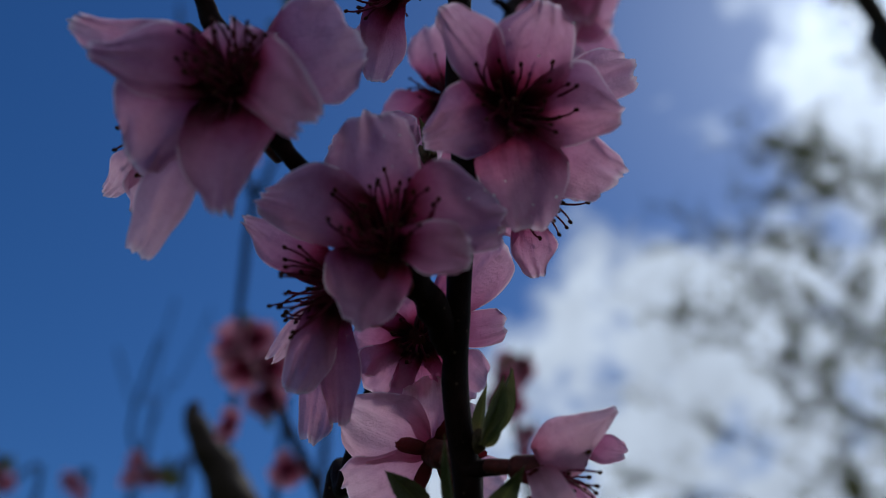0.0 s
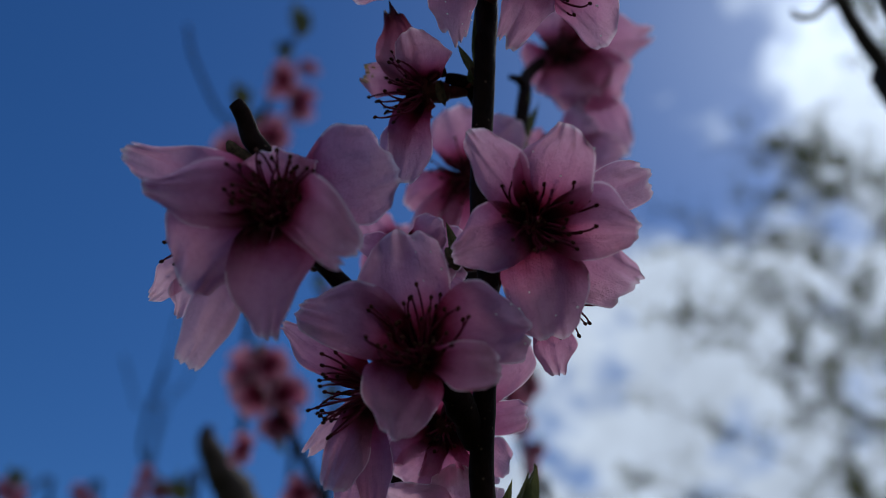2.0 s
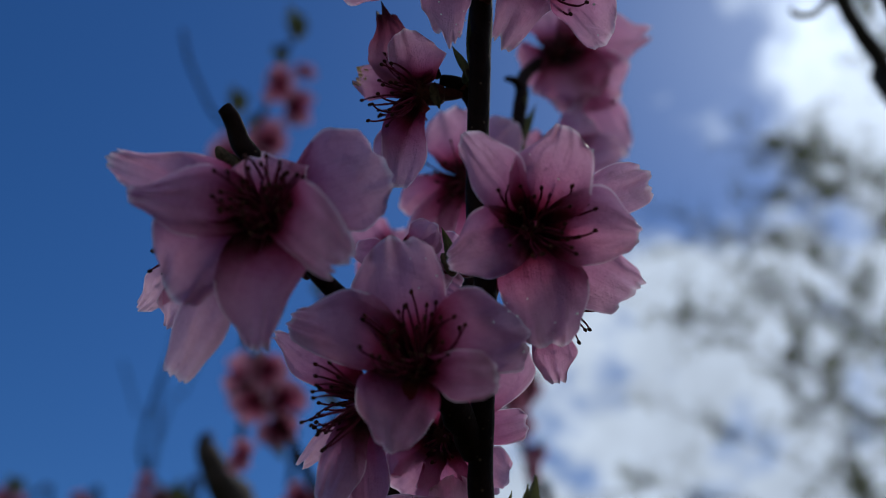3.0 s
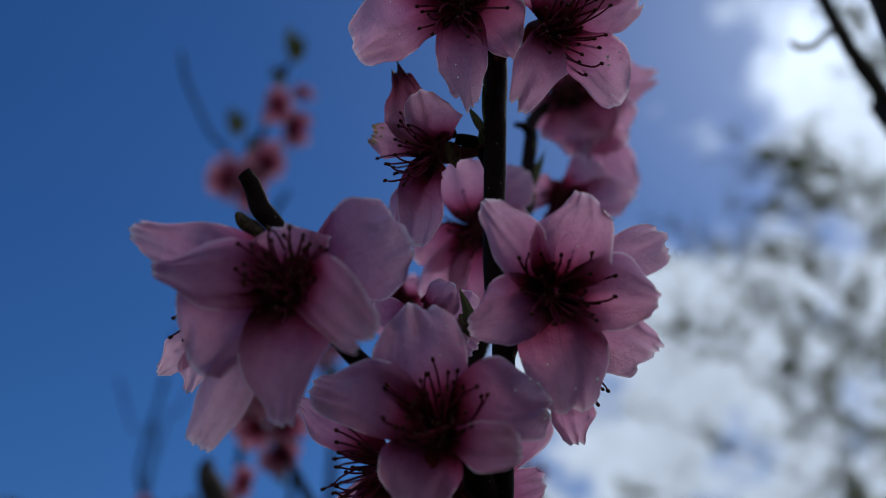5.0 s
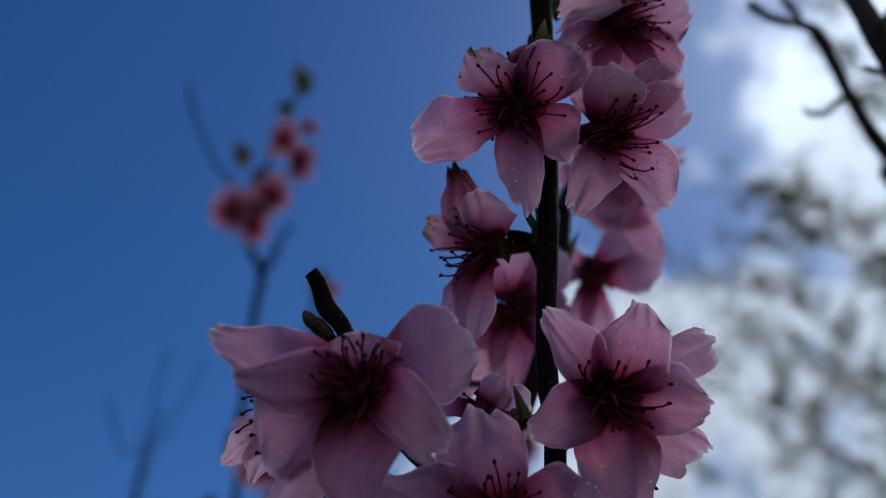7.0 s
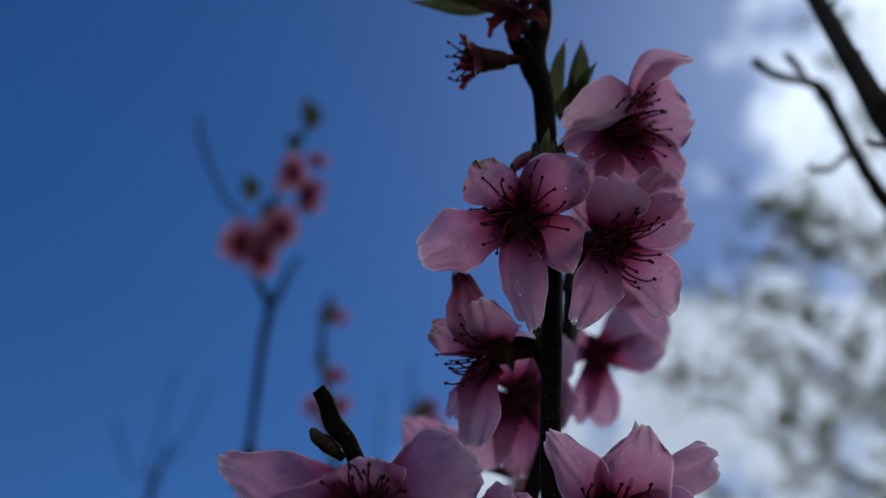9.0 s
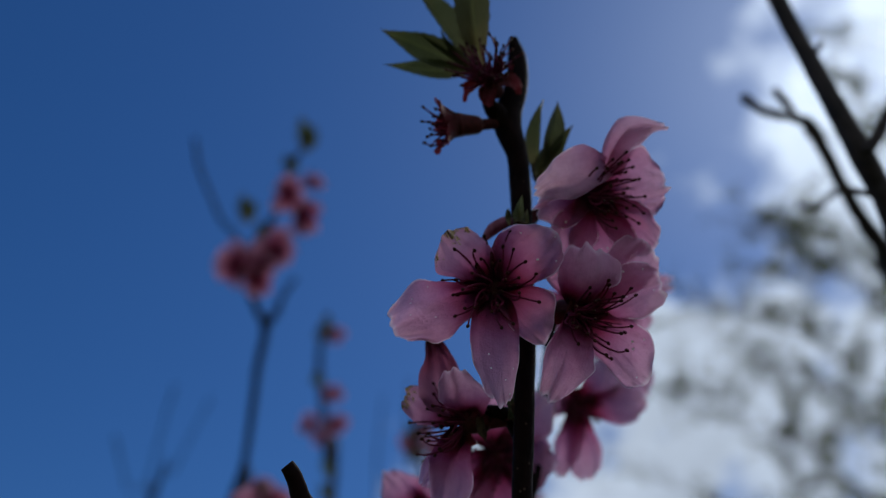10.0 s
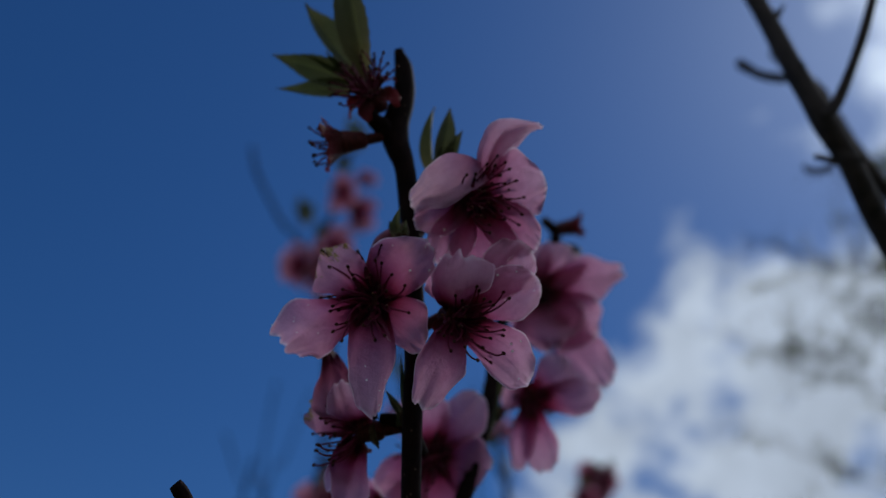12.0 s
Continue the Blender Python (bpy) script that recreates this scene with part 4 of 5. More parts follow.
limb = thing("bare_branch", (0.75, 0.12, 0.0), "smooth brown bare branch against bright cloud", "branch")
stem(limb, "stem", [(190.6, 328.0, 69.1, 5.0), (171.1, 329.0, 116.2, 4.6), (163.1, 330.0, 139.1, 4.6), (155.3, 332.0, 157.9, 5.0), (147.9, 343.0, 184.0, 4.1), (143.0, 355.0, 207.0, 4.1), (135.8, 366.0, 233.7, 4.0), (126.7, 380.0, 274.1, 3.7)], M_LIMB, world=[(0.75, 0.12, 0.0, 0.03), (0.6, 0.12, 0.8, 0.018), (0.272, 0.335, 1.704, 0.0075)], label="smooth dark brown limb", lumps=0.1, lump_scale=60.0)
stem(limb, "side_shoot", [(154.8, 328.0, 157.1, 2.8), (161.2, 330.0, 164.4, 2.3), (171.9, 335.0, 184.2, 1.9), (180.8, 340.0, 204.7, 1.8), (192.6, 350.0, 237.6, 1.6)], M_LIMB, world=[], label="", lumps=0.12, lump_scale=60.0)
stem(limb, "spur", [(146.0, 355.0, 204.5, 1.2), (147.0, 353.0, 206.9, 1.1), (147.9, 352.0, 208.0, 0.7)], M_LIMB, world=[], label="", lumps=0.4, lump_scale=130.0)
stem(limb, "spur", [(147.0, 358.0, 204.5, 1.2), (149.0, 356.0, 207.4, 1.0), (150.6, 354.0, 210.7, 0.7)], M_LIMB, world=[], label="", lumps=0.4, lump_scale=130.0)
stem(limb, "spur", [(149.6, 340.0, 173.3, 1.4), (151.4, 338.0, 177.3, 1.0), (150.9, 336.0, 181.4, 0.9)], M_LIMB, world=[], label="", lumps=0.4, lump_scale=130.0)
stem(limb, "spur", [(158.8, 330.0, 140.0, 1.3), (154.1, 336.0, 142.8, 1.1), (152.1, 337.0, 143.6, 0.8)], M_LIMB, world=[], label="", lumps=0.4, lump_scale=130.0)
stem(limb, "spur", [(156.7, 320.0, 142.0, 1.1), (160.9, 318.0, 139.2, 1.0), (164.8, 316.0, 138.6, 0.6)], M_LIMB, world=[], label="", lumps=0.4, lump_scale=130.0)
twig = thing("bare_twig", (1.1, 0.7, 0.0), "thin dark bare twig with short spurs", "twig")
stem(twig, "stem", [(271.4, 482.0, 74.8, 4.8), (249.5, 482.0, 115.2, 4.5), (228.3, 482.0, 146.2, 4.2), (214.4, 482.0, 172.6, 3.6), (203.5, 482.0, 194.1, 3.9), (198.8, 482.0, 202.4, 3.0), (189.1, 482.0, 205.1, 2.6), (172.8, 482.0, 209.1, 2.5), (163.0, 482.0, 215.1, 3.0), (160.5, 482.0, 219.1, 2.0)], M_LIMB, world=[(1.1, 0.7, 0.0, 0.02), (0.9, 0.65, 0.8, 0.012), (0.55, 0.52, 1.5, 0.006)], label="", lumps=0.4, lump_scale=130.0)
stem(twig, "spur", [(192.3, 482.0, 204.1, 2.6), (183.6, 480.0, 215.2, 2.3), (177.2, 478.0, 220.7, 2.0)], M_LIMB, world=[], label="", lumps=0.4, lump_scale=130.0)
stem(twig, "spur", [(222.3, 482.0, 162.0, 2.0), (211.6, 480.0, 160.8, 1.8), (202.5, 478.0, 153.0, 1.8), (192.0, 476.0, 152.1, 1.5), (188.9, 476.0, 156.0, 1.1)], M_LIMB, world=[], label="", lumps=0.4, lump_scale=130.0)
stem(twig, "spur", [(199.6, 482.0, 194.1, 2.0), (195.6, 482.0, 204.1, 1.5)], M_LIMB, world=[], label="", lumps=0.4, lump_scale=130.0)
spray = thing("flowering_branch", (-0.3, 1.05, 0.0), "slender out-of-focus branch with pink blossoms and buds", "branch", "blossoming branches")
stem(spray, "stem", [(-262.0, 1080.0, -200.0, 4.6), (-276.6, 1090.0, -160.6, 4.6), (-262.0, 1100.0, -106.2, 4.6), (-251.8, 1100.0, -26.3, 4.8), (-247.3, 1100.0, 16.8, 5.1), (-238.4, 1100.0, 63.7, 5.7), (-251.9, 1100.0, 92.6, 4.8), (-261.8, 1100.0, 125.4, 4.5), (-260.1, 1100.0, 161.8, 4.0), (-238.5, 1100.0, 194.8, 3.7), (-220.6, 1100.0, 227.8, 3.4), (-211.5, 1100.0, 264.7, 3.7), (-197.1, 1100.0, 292.8, 2.9)], M_BARK, world=[(-0.3, 1.05, 0.0, 0.02), (-0.27, 0.98, 0.9, 0.013)], label="", lumps=0.12, lump_scale=60.0)
stem(spray, "shoot", [(-237.0, 1100.0, 67.3, 5.1), (-224.1, 1100.0, 85.4, 4.5), (-215.6, 1100.0, 107.2, 3.1), (-199.8, 1100.0, 128.2, 2.3)], M_BARK, world=[], label="", lumps=0.12, lump_scale=60.0)
stem(spray, "shoot", [(-263.7, 1100.0, 161.8, 2.8), (-282.4, 1100.0, 187.5, 2.8), (-297.2, 1100.0, 202.2, 2.6), (-316.2, 1100.0, 242.7, 2.3), (-329.2, 1100.0, 275.9, 2.6), (-334.2, 1100.0, 309.3, 2.0)], M_BARK, world=[], label="", lumps=0.12, lump_scale=60.0)
far_blossom(spray, (-269.1, 1090.0, 142.4), (-0.5, -0.8, 0.1), 1.60, 41.0, 5)
far_blossom(spray, (-225.9, 1090.0, 159.7), (0.4, -0.8, 0.2), 1.55, 43.3, 5)
far_blossom(spray, (-245.8, 1090.0, 129.4), (0.1, -1, -0.4), 1.30, 45.6, 5)
far_blossom(spray, (-237.4, 1090.0, 149.6), (0.2, -0.9, 0.1), 1.20, 47.9, 5)
far_blossom(spray, (-205.0, 1090.0, 235.3), (-0.4, -0.9, 0.2), 1.40, 50.2, 5)
far_blossom(spray, (-191.7, 1090.0, 210.5), (0.4, -0.8, -0.4), 1.35, 52.5, 5)
far_blossom(spray, (-181.8, 1090.0, 248.5), (0.5, -0.6, 0.4), 0.80, 54.8, 5)
far_leaf(spray, (-265.5, 1090.0, 197.5), (-269.7, 1090.0, 237.6), 18.8)
far_leaf(spray, (-259.7, 1090.0, 201.2), (-255.0, 1090.0, 230.3), 13.0)
far_leaf(spray, (-190.2, 1090.0, 291.0), (-195.8, 1090.0, 336.7), 21.8)
far_leaf(spray, (-190.2, 1090.0, 291.0), (-178.1, 1090.0, 325.6), 18.9)
far_leaf(spray, (-215.5, 1090.0, 270.5), (-204.7, 1090.0, 285.1), 21.8)
far_leaf(spray, (-200.9, 1090.0, 263.1), (-215.6, 1090.0, 281.5), 16.0)
far_leaf(spray, (-247.1, 1090.0, 175.7), (-245.2, 1090.0, 201.1), 15.9)
spray2 = thing("flowering_branch", (-0.2, 1.45, 0.0), "upright out-of-focus twig with small pink buds", "branch", "blossoming branches")
stem(spray2, "stem", [(-204.8, 1550.0, -273.2, 7.0), (-212.6, 1550.0, -174.0, 6.7), (-221.3, 1550.0, -94.1, 5.9), (-229.0, 1550.0, -23.8, 5.9), (-227.3, 1550.0, 26.7, 5.5), (-217.6, 1550.0, 77.4, 3.2)], M_BARK, world=[(-0.2, 1.45, 0.0, 0.02), (-0.2, 1.4, 0.9, 0.013)], label="", lumps=0.12, lump_scale=60.0)
far_blossom(spray2, (-240.8, 1540.0, -120.8), (-0.6, -0.9, 0.1), 1.2, 55.6, 5)
far_blossom(spray2, (-198.6, 1540.0, -117.8), (0.3, -0.9, 0.1), 1.2, 59.800000000000004, 5)
far_blossom(spray2, (-203.0, 1540.0, -65.0), (0.3, -0.9, 0.1), 1.0, 59.400000000000006, 5)
far_blossom(spray2, (-199.7, 1540.0, 39.2), (0.3, -0.9, 0.1), 0.9, 59.800000000000004, 5)
far_blossom(spray2, (-221.5, 1540.0, -142.6), (-0.6, -0.9, 0.1), 1.0, 57.5, 5)
far_leaf(spray2, (-222.9, 1540.0, 27.1), (-228.2, 1540.0, 57.3), 30.3)
far_leaf(spray2, (-222.9, 1540.0, 27.1), (-213.2, 1540.0, 82.5), 22.2)
far_leaf(spray2, (-227.3, 1540.0, -53.1), (-237.6, 1540.0, -23.1), 26.2)
far_leaf(spray2, (-206.0, 1540.0, -211.9), (-221.3, 1540.0, -172.3), 22.0)
far_leaf(spray2, (-205.7, 1540.0, -251.2), (-225.9, 1540.0, -221.7), 24.0)
stub = thing("flowering_branch", (0.02, 0.75, 0.0), "dark knotted limb with pink blossoms, out of focus", "branch", "blossoming branches")
stem(stub, "stem", [(0.0, 690.0, -520.0, 24.0), (-159.7, 740.0, -273.6, 21.0), (-169.3, 740.0, -235.2, 20.0), (-178.9, 740.0, -211.1, 19.5), (-188.0, 740.0, -192.9, 18.0), (-201.0, 740.0, -168.8, 15.5), (-209.7, 740.0, -149.6, 11.0), (-213.1, 740.0, -139.0, 7.0), (-208.7, 740.0, -130.3, 3.5)], M_LIMB, world=[(0.02, 0.75, 0.0, 0.04), (-0.05, 0.68, 0.9, 0.025)], label="dark weathered limb", lumps=0.35, lump_scale=45.0)
stem(stub, "twig", [(-85.2, 720.0, -245.8, 4.3), (-110.6, 720.0, -184.0, 4.3), (-131.5, 720.0, -141.2, 4.0), (-145.4, 720.0, -110.3, 3.8), (-154.6, 720.0, -84.2, 2.8)], M_BARK, world=[], label="", lumps=0.12, lump_scale=60.0)
far_blossom(stub, (-168.8, 720.0, -81.7), (-0.5, -0.8, 0.2), 1.1, 57.2, 5)
far_blossom(stub, (-154.5, 720.0, -74.7), (0.3, -0.8, 0.5), 1.0, 61.1, 5)
far_blossom(stub, (-161.8, 720.0, -98.3), (-0.2, -1, -0.3), 1.1, 59.15, 5)
far_blossom(stub, (-142.9, 720.0, -98.5), (0.6, -0.8, 0), 1.0, 64.35000000000001, 5)
far_blossom(stub, (-145.5, 720.0, -119.8), (0.3, -0.9, -0.5), 1.0, 63.7, 5)
far_blossom(stub, (-174.2, 720.0, -145.6), (-0.3, -0.9, 0.2), 0.8, 55.9, 5)
far_blossom(stub, (-113.4, 720.0, -226.6), (0.2, -1, 0), 1.0, 72.8, 5)
far_blossom(stub, (-127.2, 720.0, -181.5), (0.2, -1, 0), 0.9, 68.9, 5)
far_leaf(stub, (-161.6, 720.0, -74.6), (-163.7, 720.0, -50.9), 9.5)
far_leaf(stub, (-150.3, 720.0, -126.8), (-141.0, 720.0, -150.6), 9.5)
spray3 = thing("flowering_branch", (-0.45, 1.15, 0.0), "low out-of-focus twig with pink buds and leaves", "branch", "blossoming branches")
stem(spray3, "stem", [(-369.5, 1200.0, -387.3, 4.3), (-384.6, 1200.0, -324.2, 3.7), (-417.3, 1200.0, -284.6, 3.1), (-431.2, 1200.0, -253.0, 2.8), (-418.7, 1200.0, -198.0, 2.5), (-390.3, 1200.0, -119.6, 1.8)], M_BARK, world=[(-0.45, 1.15, 0.0, 0.015), (-0.42, 1.1, 0.8, 0.01)], label="", lumps=0.12, lump_scale=60.0)
far_blossom(spray3, (-418.7, 1190.0, -293.7), (-0.2, -0.9, 0.3), 0.9, 26.200000000000003, 5)
far_blossom(spray3, (-400.9, 1190.0, -313.4), (-0.2, -0.9, 0.3), 0.9, 28.5, 5)
far_blossom(spray3, (-428.3, 1190.0, -313.2), (-0.2, -0.9, 0.3), 0.7, 25.0, 5)
far_leaf(spray3, (-389.3, 1190.0, -321.3), (-373.2, 1190.0, -282.4), 20.3)
far_leaf(spray3, (-389.3, 1190.0, -321.3), (-404.5, 1190.0, -290.0), 18.7)
far_leaf(spray3, (-377.6, 1190.0, -329.2), (-357.7, 1190.0, -298.2), 18.7)
spray4 = thing("flowering_branch", (-0.7, 1.3, 0.0), "low out-of-focus twig with pink buds at its top", "branch", "blossoming branches")
stem(spray4, "stem", [(-631.1, 1300.0, -436.2, 4.0), (-651.5, 1300.0, -350.7, 3.3), (-657.1, 1300.0, -316.5, 2.7)], M_BARK, world=[(-0.7, 1.3, 0.0, 0.015), (-0.7, 1.2, 0.8, 0.01)], label="", lumps=0.12, lump_scale=60.0)
far_blossom(spray4, (-663.4, 1290.0, -339.2), (-0.2, -0.9, 0.3), 1.0, 1.5, 5)
far_blossom(spray4, (-644.1, 1290.0, -352.1), (-0.2, -0.9, 0.3), 0.9, 3.8000000000000003, 5)
far_leaf(spray4, (-652.3, 1290.0, -330.9), (-658.8, 1290.0, -301.2), 18.6)
far_leaf(spray4, (-652.3, 1290.0, -330.9), (-637.6, 1290.0, -305.6), 18.6)
spray5 = thing("flowering_branch", (-0.6, 1.35, 0.0), "low out-of-focus twig with a few pink buds", "branch", "blossoming branches")
stem(spray5, "stem", [(-596.5, 1400.0, -471.7, 3.9), (-595.5, 1400.0, -379.9, 3.6), (-572.2, 1400.0, -352.5, 2.5)], M_BARK, world=[(-0.6, 1.35, 0.0, 0.015), (-0.6, 1.25, 0.8, 0.01)], label="", lumps=0.12, lump_scale=60.0)
far_blossom(spray5, (-595.8, 1390.0, -369.7), (-0.2, -0.9, 0.3), 0.9, 14.5, 5)
far_blossom(spray5, (-582.2, 1390.0, -386.2), (-0.2, -0.9, 0.3), 0.8, 16.0, 5)
bare = thing("bare_shoots", (-1.0, 2.5, 0.0), "faint bare upright shoots far behind", "branch")
stem(bare, "shoot", [(-906.7, 2600.0, -629.2, 3.4), (-874.7, 2600.0, -448.3, 2.9), (-832.3, 2600.0, -265.7, 2.6), (-798.1, 2600.0, -148.7, 3.0)], M_BARK, world=[(-1.0, 2.5, 0.0, 0.02), (-1.0, 2.4, 0.9, 0.014)], label="", lumps=0.12, lump_scale=60.0)
stem(bare, "shoot", [(-883.0, 2600.0, -580.0, 2.9), (-795.7, 2600.0, -398.4, 2.5), (-731.6, 2600.0, -265.4, 2.1), (-691.4, 2600.0, -181.8, 2.6)], M_BARK, world=[(-1.0, 2.5, 0.0, 0.02), (-1.0, 2.4, 0.9, 0.014)], label="", lumps=0.12, lump_scale=60.0)
stem(bare, "shoot", [(-890.1, 2600.0, -629.2, 2.9), (-936.4, 2600.0, -448.5, 2.5), (-973.8, 2600.0, -299.5, 3.4)], M_BARK, world=[(-1.0, 2.5, 0.0, 0.02), (-1.0, 2.4, 0.9, 0.014)], label="", lumps=0.12, lump_scale=60.0)
bare2 = thing("bare_shoots", (-0.25, 2.2, 0.0), "faint bare upright shoots and buds behind the blossoms", "branch")
stem(bare2, "shoot", [(-193.2, 2400.0, -572.9, 3.1), (-183.1, 2400.0, -328.9, 2.7), (-166.0, 2400.0, -159.3, 1.9)], M_BARK, world=[(-0.25, 2.2, 0.0, 0.02), (-0.25, 2.1, 0.9, 0.014)], label="", lumps=0.12, lump_scale=60.0)
stem(bare2, "shoot", [(-108.3, 2400.0, -572.7, 2.7), (-102.9, 2400.0, -267.1, 2.4), (-91.5, 2400.0, -112.6, 2.7)], M_BARK, world=[(-0.25, 2.2, 0.0, 0.02), (-0.25, 2.1, 0.9, 0.014)], label="", lumps=0.12, lump_scale=60.0)
spray6 = thing("flowering_branch", (0.0, 1.15, 0.0), "out-of-focus twig of dark pink buds behind the blossoms", "branch", "blossoming branches")
stem(spray6, "stem", [(-32.2, 1200.0, -276.1, 4.8), (-36.7, 1200.0, -161.2, 4.9), (-42.7, 1200.0, -91.6, 4.3), (-49.2, 1200.0, -56.7, 2.8)], M_BARK, world=[(0.0, 1.15, 0.0, 0.02), (-0.02, 1.05, 0.9, 0.012)], label="", lumps=0.12, lump_scale=60.0)
far_blossom(spray6, (-52.6, 1190.0, -94.1), (-0.2, -0.9, 0.3), 0.8, 73.5, 5)
far_blossom(spray6, (-34.8, 1190.0, -78.6), (-0.2, -0.9, 0.3), 0.8, 75.8, 5)
far_blossom(spray6, (-21.4, 1190.0, -105.5), (-0.2, -0.9, 0.3), 0.8, 77.5, 5)
far_leaf(spray6, (-44.8, 1190.0, -97.9), (-60.5, 1190.0, -71.0), 23.3)
far_leaf(spray6, (-41.0, 1190.0, -90.2), (-29.5, 1190.0, -59.3), 23.3)
far_leaf(spray6, (-40.8, 1190.0, -113.2), (-64.2, 1190.0, -105.6), 23.3)
spray7 = thing("flowering_branch", (-0.25, 0.95, 0.0), "out-of-focus twig with pale pink blossoms low behind", "branch", "blossoming branches")
stem(spray7, "stem", [(-178.4, 950.0, -232.3, 3.8), (-191.9, 950.0, -159.7, 3.4), (-204.9, 950.0, -117.1, 2.4)], M_BARK, world=[(-0.25, 0.95, 0.0, 0.02), (-0.2, 0.9, 0.9, 0.012)], label="", lumps=0.12, lump_scale=60.0)
far_blossom(spray7, (-210.1, 950.0, -106.1), (0.1, -0.95, 0.1), 0.9, 47.2, 5)
far_blossom(spray7, (-192.5, 950.0, -121.9), (0.1, -0.95, 0.1), 1.0, 50.0, 5)
far_blossom(spray7, (-222.0, 950.0, -129.3), (0.1, -0.95, 0.1), 0.9, 45.2, 5)
far_blossom(spray7, (-173.7, 950.0, -135.3), (0.1, -0.95, 0.1), 0.9, 53.0, 5)
spray8 = thing("flowering_branch", (0.22, 1.0, 0.0), "out-of-focus twig of dusky pink buds against the cloud", "branch", "blossoming branches")
stem(spray8, "stem", [(126.9, 1000.0, -345.4, 4.1), (107.7, 1000.0, -266.7, 3.6), (91.6, 1000.0, -220.8, 3.1), (75.5, 1000.0, -174.8, 2.8), (65.8, 1000.0, -142.0, 2.0)], M_BARK, world=[(0.22, 1.0, 0.0, 0.02), (0.2, 0.95, 0.9, 0.012)], label="", lumps=0.12, lump_scale=60.0)
far_blossom(spray8, (68.4, 990.0, -146.9), (0.2, -0.95, 0.1), 1.0, 90.0, 5)
far_blossom(spray8, (77.9, 990.0, -176.1), (0.2, -0.95, 0.1), 1.0, 91.5, 5)
far_blossom(spray8, (56.6, 990.0, -169.5), (0.2, -0.95, 0.1), 0.9, 88.2, 5)
far_blossom(spray8, (95.3, 990.0, -208.6), (0.2, -0.95, 0.1), 0.7, 94.2, 5)
far_blossom(spray8, (90.6, 990.0, -231.3), (0.2, -0.95, 0.1), 0.6, 93.5, 5)
far_leaf(spray8, (68.4, 990.0, -140.4), (65.3, 990.0, -120.9), 15.6)
far_leaf(spray8, (93.9, 990.0, -218.4), (103.8, 990.0, -192.4), 11.7)
spray9 = thing("flowering_branch", (0.3, 1.1, 0.0), "out-of-focus dark bud cluster against the cloud", "branch", "blossoming branches")
stem(spray9, "stem", [(98.1, 1100.0, -258.5, 4.4), (95.0, 1100.0, -188.1, 3.9), (94.0, 1100.0, -145.7, 3.3)], M_BARK, world=[(0.3, 1.1, 0.0, 0.02), (0.28, 1.05, 0.9, 0.012)], label="", lumps=0.12, lump_scale=60.0)
far_blossom(spray9, (85.5, 1100.0, -145.4), (-0.3, -0.9, 0.1), 1.0, 105.0, 5)
far_blossom(spray9, (104.7, 1100.0, -153.3), (-0.3, -0.9, 0.1), 1.0, 107.80000000000001, 5)
far_blossom(spray9, (94.5, 1100.0, -167.0), (-0.3, -0.9, 0.1), 1.0, 106.5, 5)
far_leaf(spray9, (93.5, 1100.0, -152.8), (83.4, 1100.0, -127.5), 17.1)
far_leaf(spray9, (95.6, 1100.0, -152.9), (109.5, 1100.0, -126.6), 17.1)

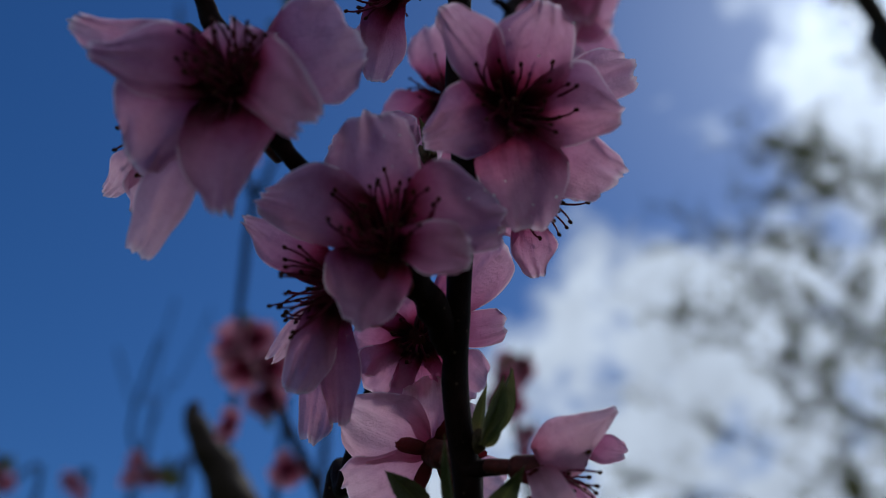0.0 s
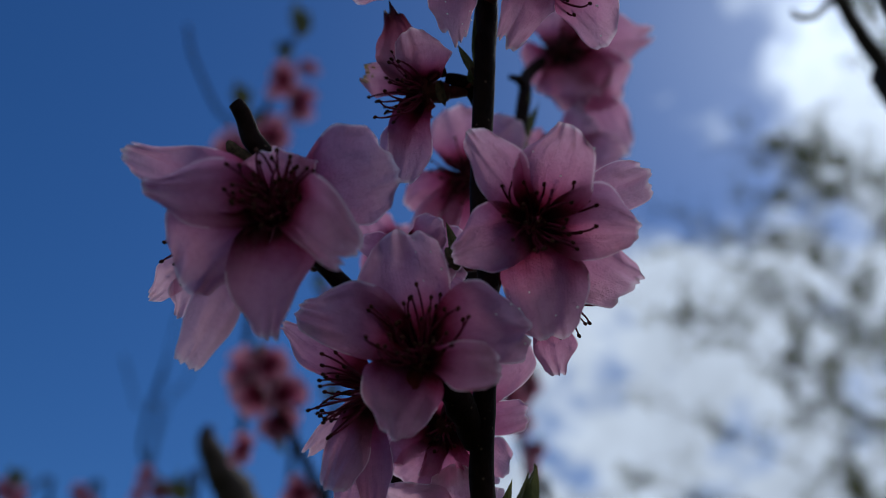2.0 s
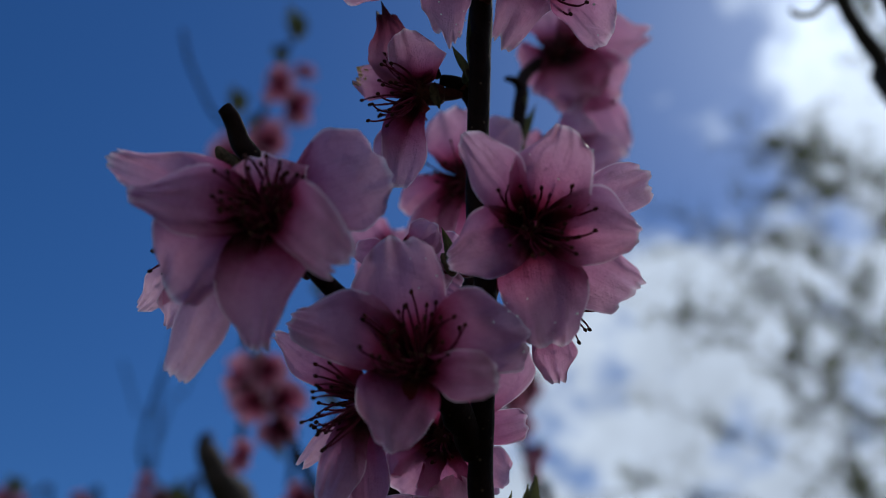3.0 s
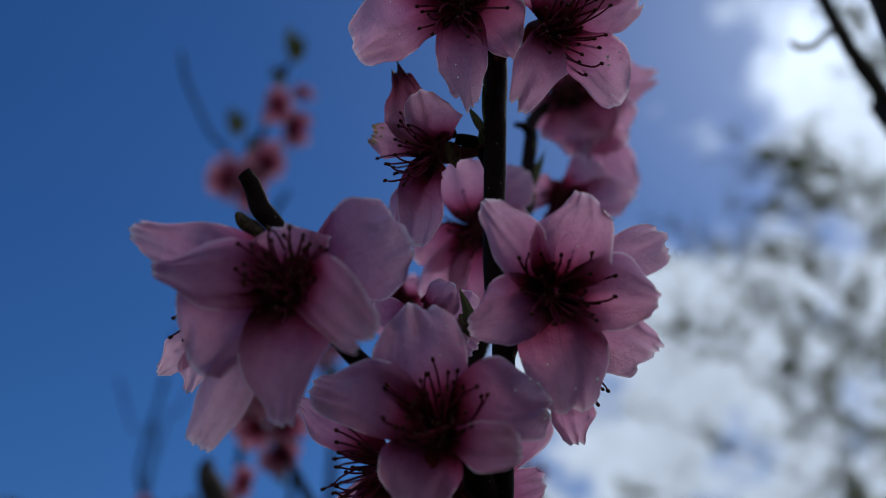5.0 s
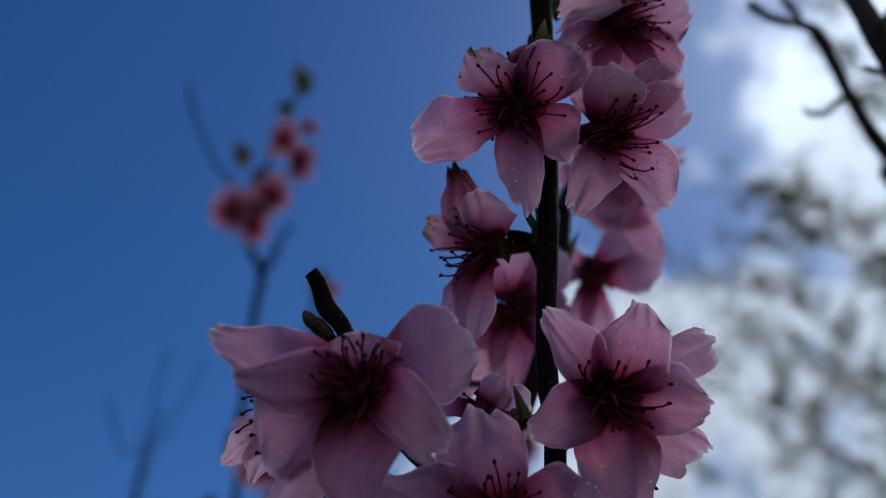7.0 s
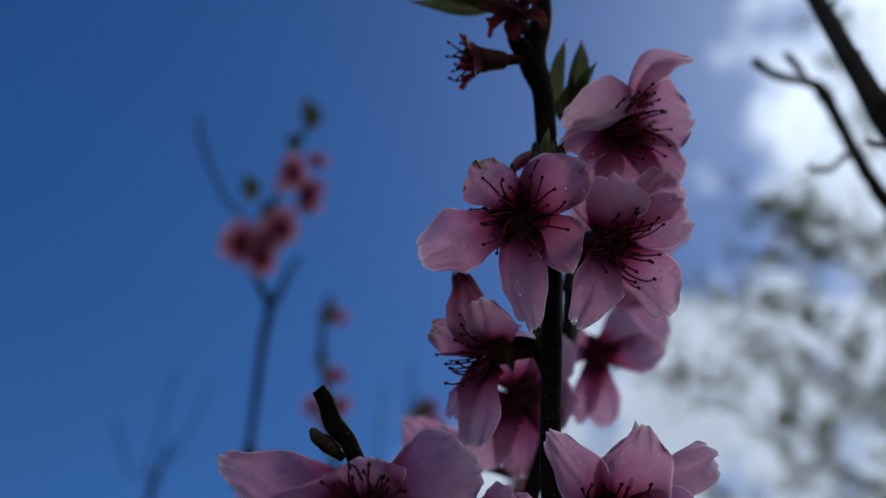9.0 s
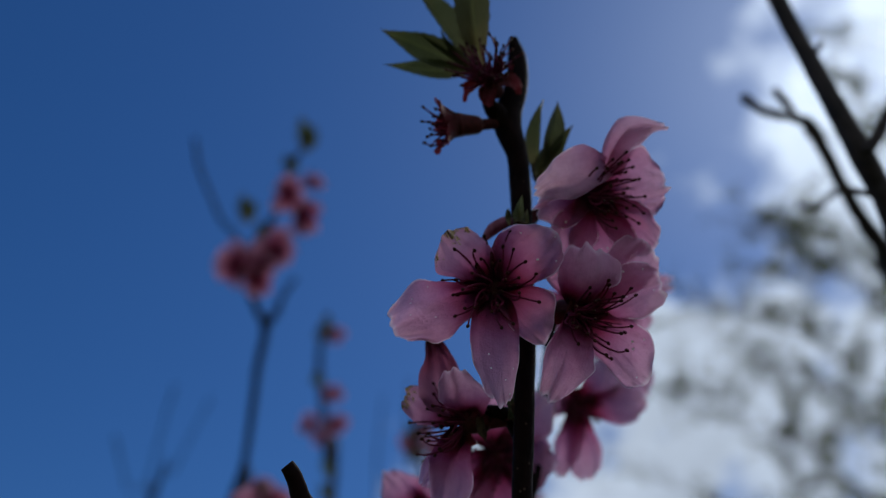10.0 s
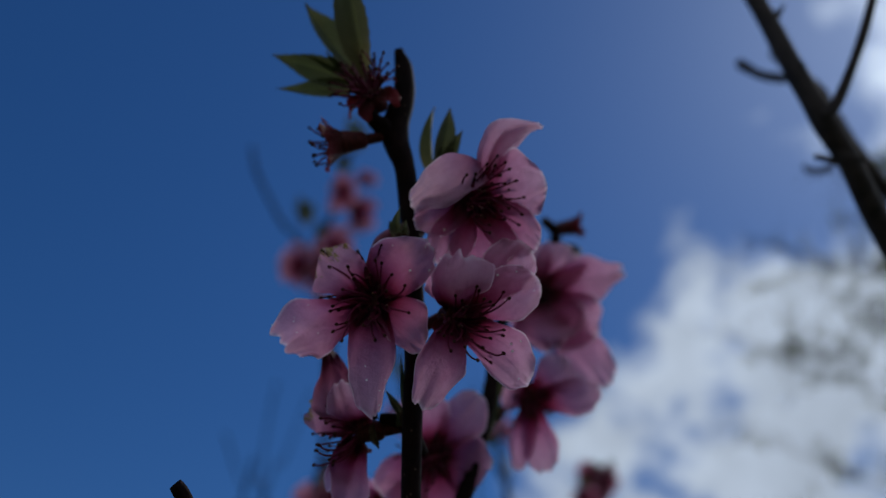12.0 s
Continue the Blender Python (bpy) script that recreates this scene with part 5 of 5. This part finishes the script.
# the tree far behind: limbs that rise towards the cloud, thinly hung with small new leaves
def far_tree(at, label, limbs, seed, leaves_per=11):
    tree = thing("tree", at, label, "tree")
    rnd = random.Random(seed)
    base = Vector(at)
    bm = bmesh.new()
    fork = base + Vector((-0.1, 0.05, 1.9))
    tube(bm, smooth_path([(base, 0.11), (base + Vector((0.03, 0, 0.8)), 0.085), (fork, 0.06)], 6), 12, 0.15, base, 0, 4.0)
    part("trunk", bm, M_OLDBARK, tree)
    crown = bmesh.new()
    uvl = crown.loops.layers.uv.new("UVMap")

    def small_leaf(p, way, ln):
        s = way.cross(Vector((rnd.uniform(-1, 1), rnd.uniform(-1, 1), rnd.uniform(-1, 1)))).normalized() * ln * 0.22
        n = way.cross(s).normalized() * ln * 0.12
        q = [p, p + way * ln * 0.5 + s + n, p + way * ln, p + way * ln * 0.5 - s + n, p + way * ln * 0.5]
        vs = [crown.verts.new(x - base) for x in q]
        for tri in ((0, 4, 1), (1, 4, 2), (2, 4, 3), (3, 4, 0)):
            f = crown.faces.new([vs[i] for i in tri])
            for lp, i in zip(f.loops, tri):
                lp[uvl].uv = ((0.5, 0), (1, 0.5), (0.5, 1), (0, 0.5), (0.5, 0.5))[i]

    for rows in limbs:
        pts = smooth_path([(fork, 0.035)] + [(W(r), r[3] * 0.00045) for r in rows], 9)
        bm = bmesh.new()
        tube(bm, pts, 8, 0.2, base, 0, 6.0)
        for k in range(8, len(pts), 1):
            p = pts[k][0] + Vector((rnd.gauss(0, 1), rnd.gauss(0, 1), rnd.gauss(0, 1))) * 0.02
            t = (pts[min(k + 1, len(pts) - 1)][0] - pts[k - 1][0]).normalized()
            way = (t * 0.5 + Vector((rnd.uniform(-1, 1), rnd.uniform(-1, 1), rnd.uniform(-0.7, 1.0)))).normalized()
            ln = rnd.uniform(0.1, 0.36)
            bend = Vector((rnd.uniform(-1, 1), rnd.uniform(-1, 1), rnd.uniform(-0.3, 0.8))) * ln * 0.3
            twig = smooth_path([(p, 0.0028), (p + way * ln * 0.5 + bend, 0.002), (p + way * ln, 0.0014)], 4)
            tube(bm, twig, 5, 0, base)
            dense = noise.noise(p * 5.5 + Vector((4.0, 1.0, 7.0))) * 1.0 + 0.14 + 0.26 * (p.x - 2.2)
            if dense > 0:
                # new leaves stand in loose tufts
                for q, _r in twig[1:]:
                    for _ in range(int(leaves_per * min(dense, 0.9) * rnd.uniform(0.5, 1.5)) + 1):
                        d = Vector((rnd.gauss(0, 1), rnd.gauss(0, 1), rnd.gauss(0, 1))).normalized()
                        small_leaf(q + d * rnd.uniform(0, 0.045), (d + way * 0.5).normalized(), rnd.uniform(0.032, 0.055))
        part("limb", bm, M_OLDBARK, tree)
    crown_ob = part("crown", crown, M_FARLEAF, tree, "sparse small grey-green new leaves", smooth=False)
    tagged(crown_ob, kind="stuff")
    return tree

far_tree((3.9, 4.4, 0.0), "slender tree with sparse new leaves, far out of focus", [
    [(2977, 5000, -842, 20), (2327, 5000, -224, 14), (1937, 5000, 3, 10), (1514, 5000, 133, 7), (1254, 5000, 231, 4)],
    [(3265, 5200, -1551, 20), (2622, 5200, -1078, 14), (2082, 5200, -706, 10), (1575, 5200, -537, 8), (1102, 5200, -267, 4)],
    [(3155, 5300, -1925, 20), (2397, 5300, -1443, 14), (1881, 5300, -1202, 10), (1433, 5300, -995, 8), (1123, 5300, -858, 4)],
    [(3202, 5100, -162, 20), (2771, 5100, 169, 14), (2473, 5100, 434, 9), (2207, 5100, 567, 6), (2009, 5100, 616, 4)],
    [(2920, 4800, -496, 20), (2421, 4800, 128, 14), (2140, 4800, 346, 10), (1859, 4800, 471, 7), (1641, 4800, 565, 4)],
    [(3285, 5400, -1260, 20), (2794, 5400, -628, 12), (2443, 5400, -418, 9), (2162, 5400, -418, 6), (1916, 5400, -277, 4)],
    [(2814, 5000, -1979, 16), (2457, 5000, -1492, 12), (2262, 5000, -1167, 9), (2067, 5000, -907, 6), (1969, 5000, -712, 4)],
    [(3500, 5300, 486, 16), (3086, 5300, 899, 12), (2742, 5300, 1209, 9), (2535, 5300, 1450, 6), (2466, 5300, 1795, 4)],
    [(3000, 4900, -1150, 18), (2500, 4900, -640, 13), (2150, 4900, -330, 9), (1750, 4900, -150, 7), (1420, 4900, 20, 4)],
    [(3300, 5300, -560, 18), (2850, 5300, -60, 12), (2560, 5300, 250, 9), (2250, 5300, 330, 6), (1900, 5300, 300, 4)],
    [(2950, 5000, -1500, 18), (2400, 5000, -960, 12), (2000, 5000, -640, 9), (1650, 5000, -420, 6), (1350, 5000, -360, 4)],
    [(2622, 5200, -2227, 16), (2014, 5200, -1619, 12), (1609, 5200, -1484, 9), (1271, 5200, -1416, 6), (1000, 5200, -1450, 4)],
], 11, 9)
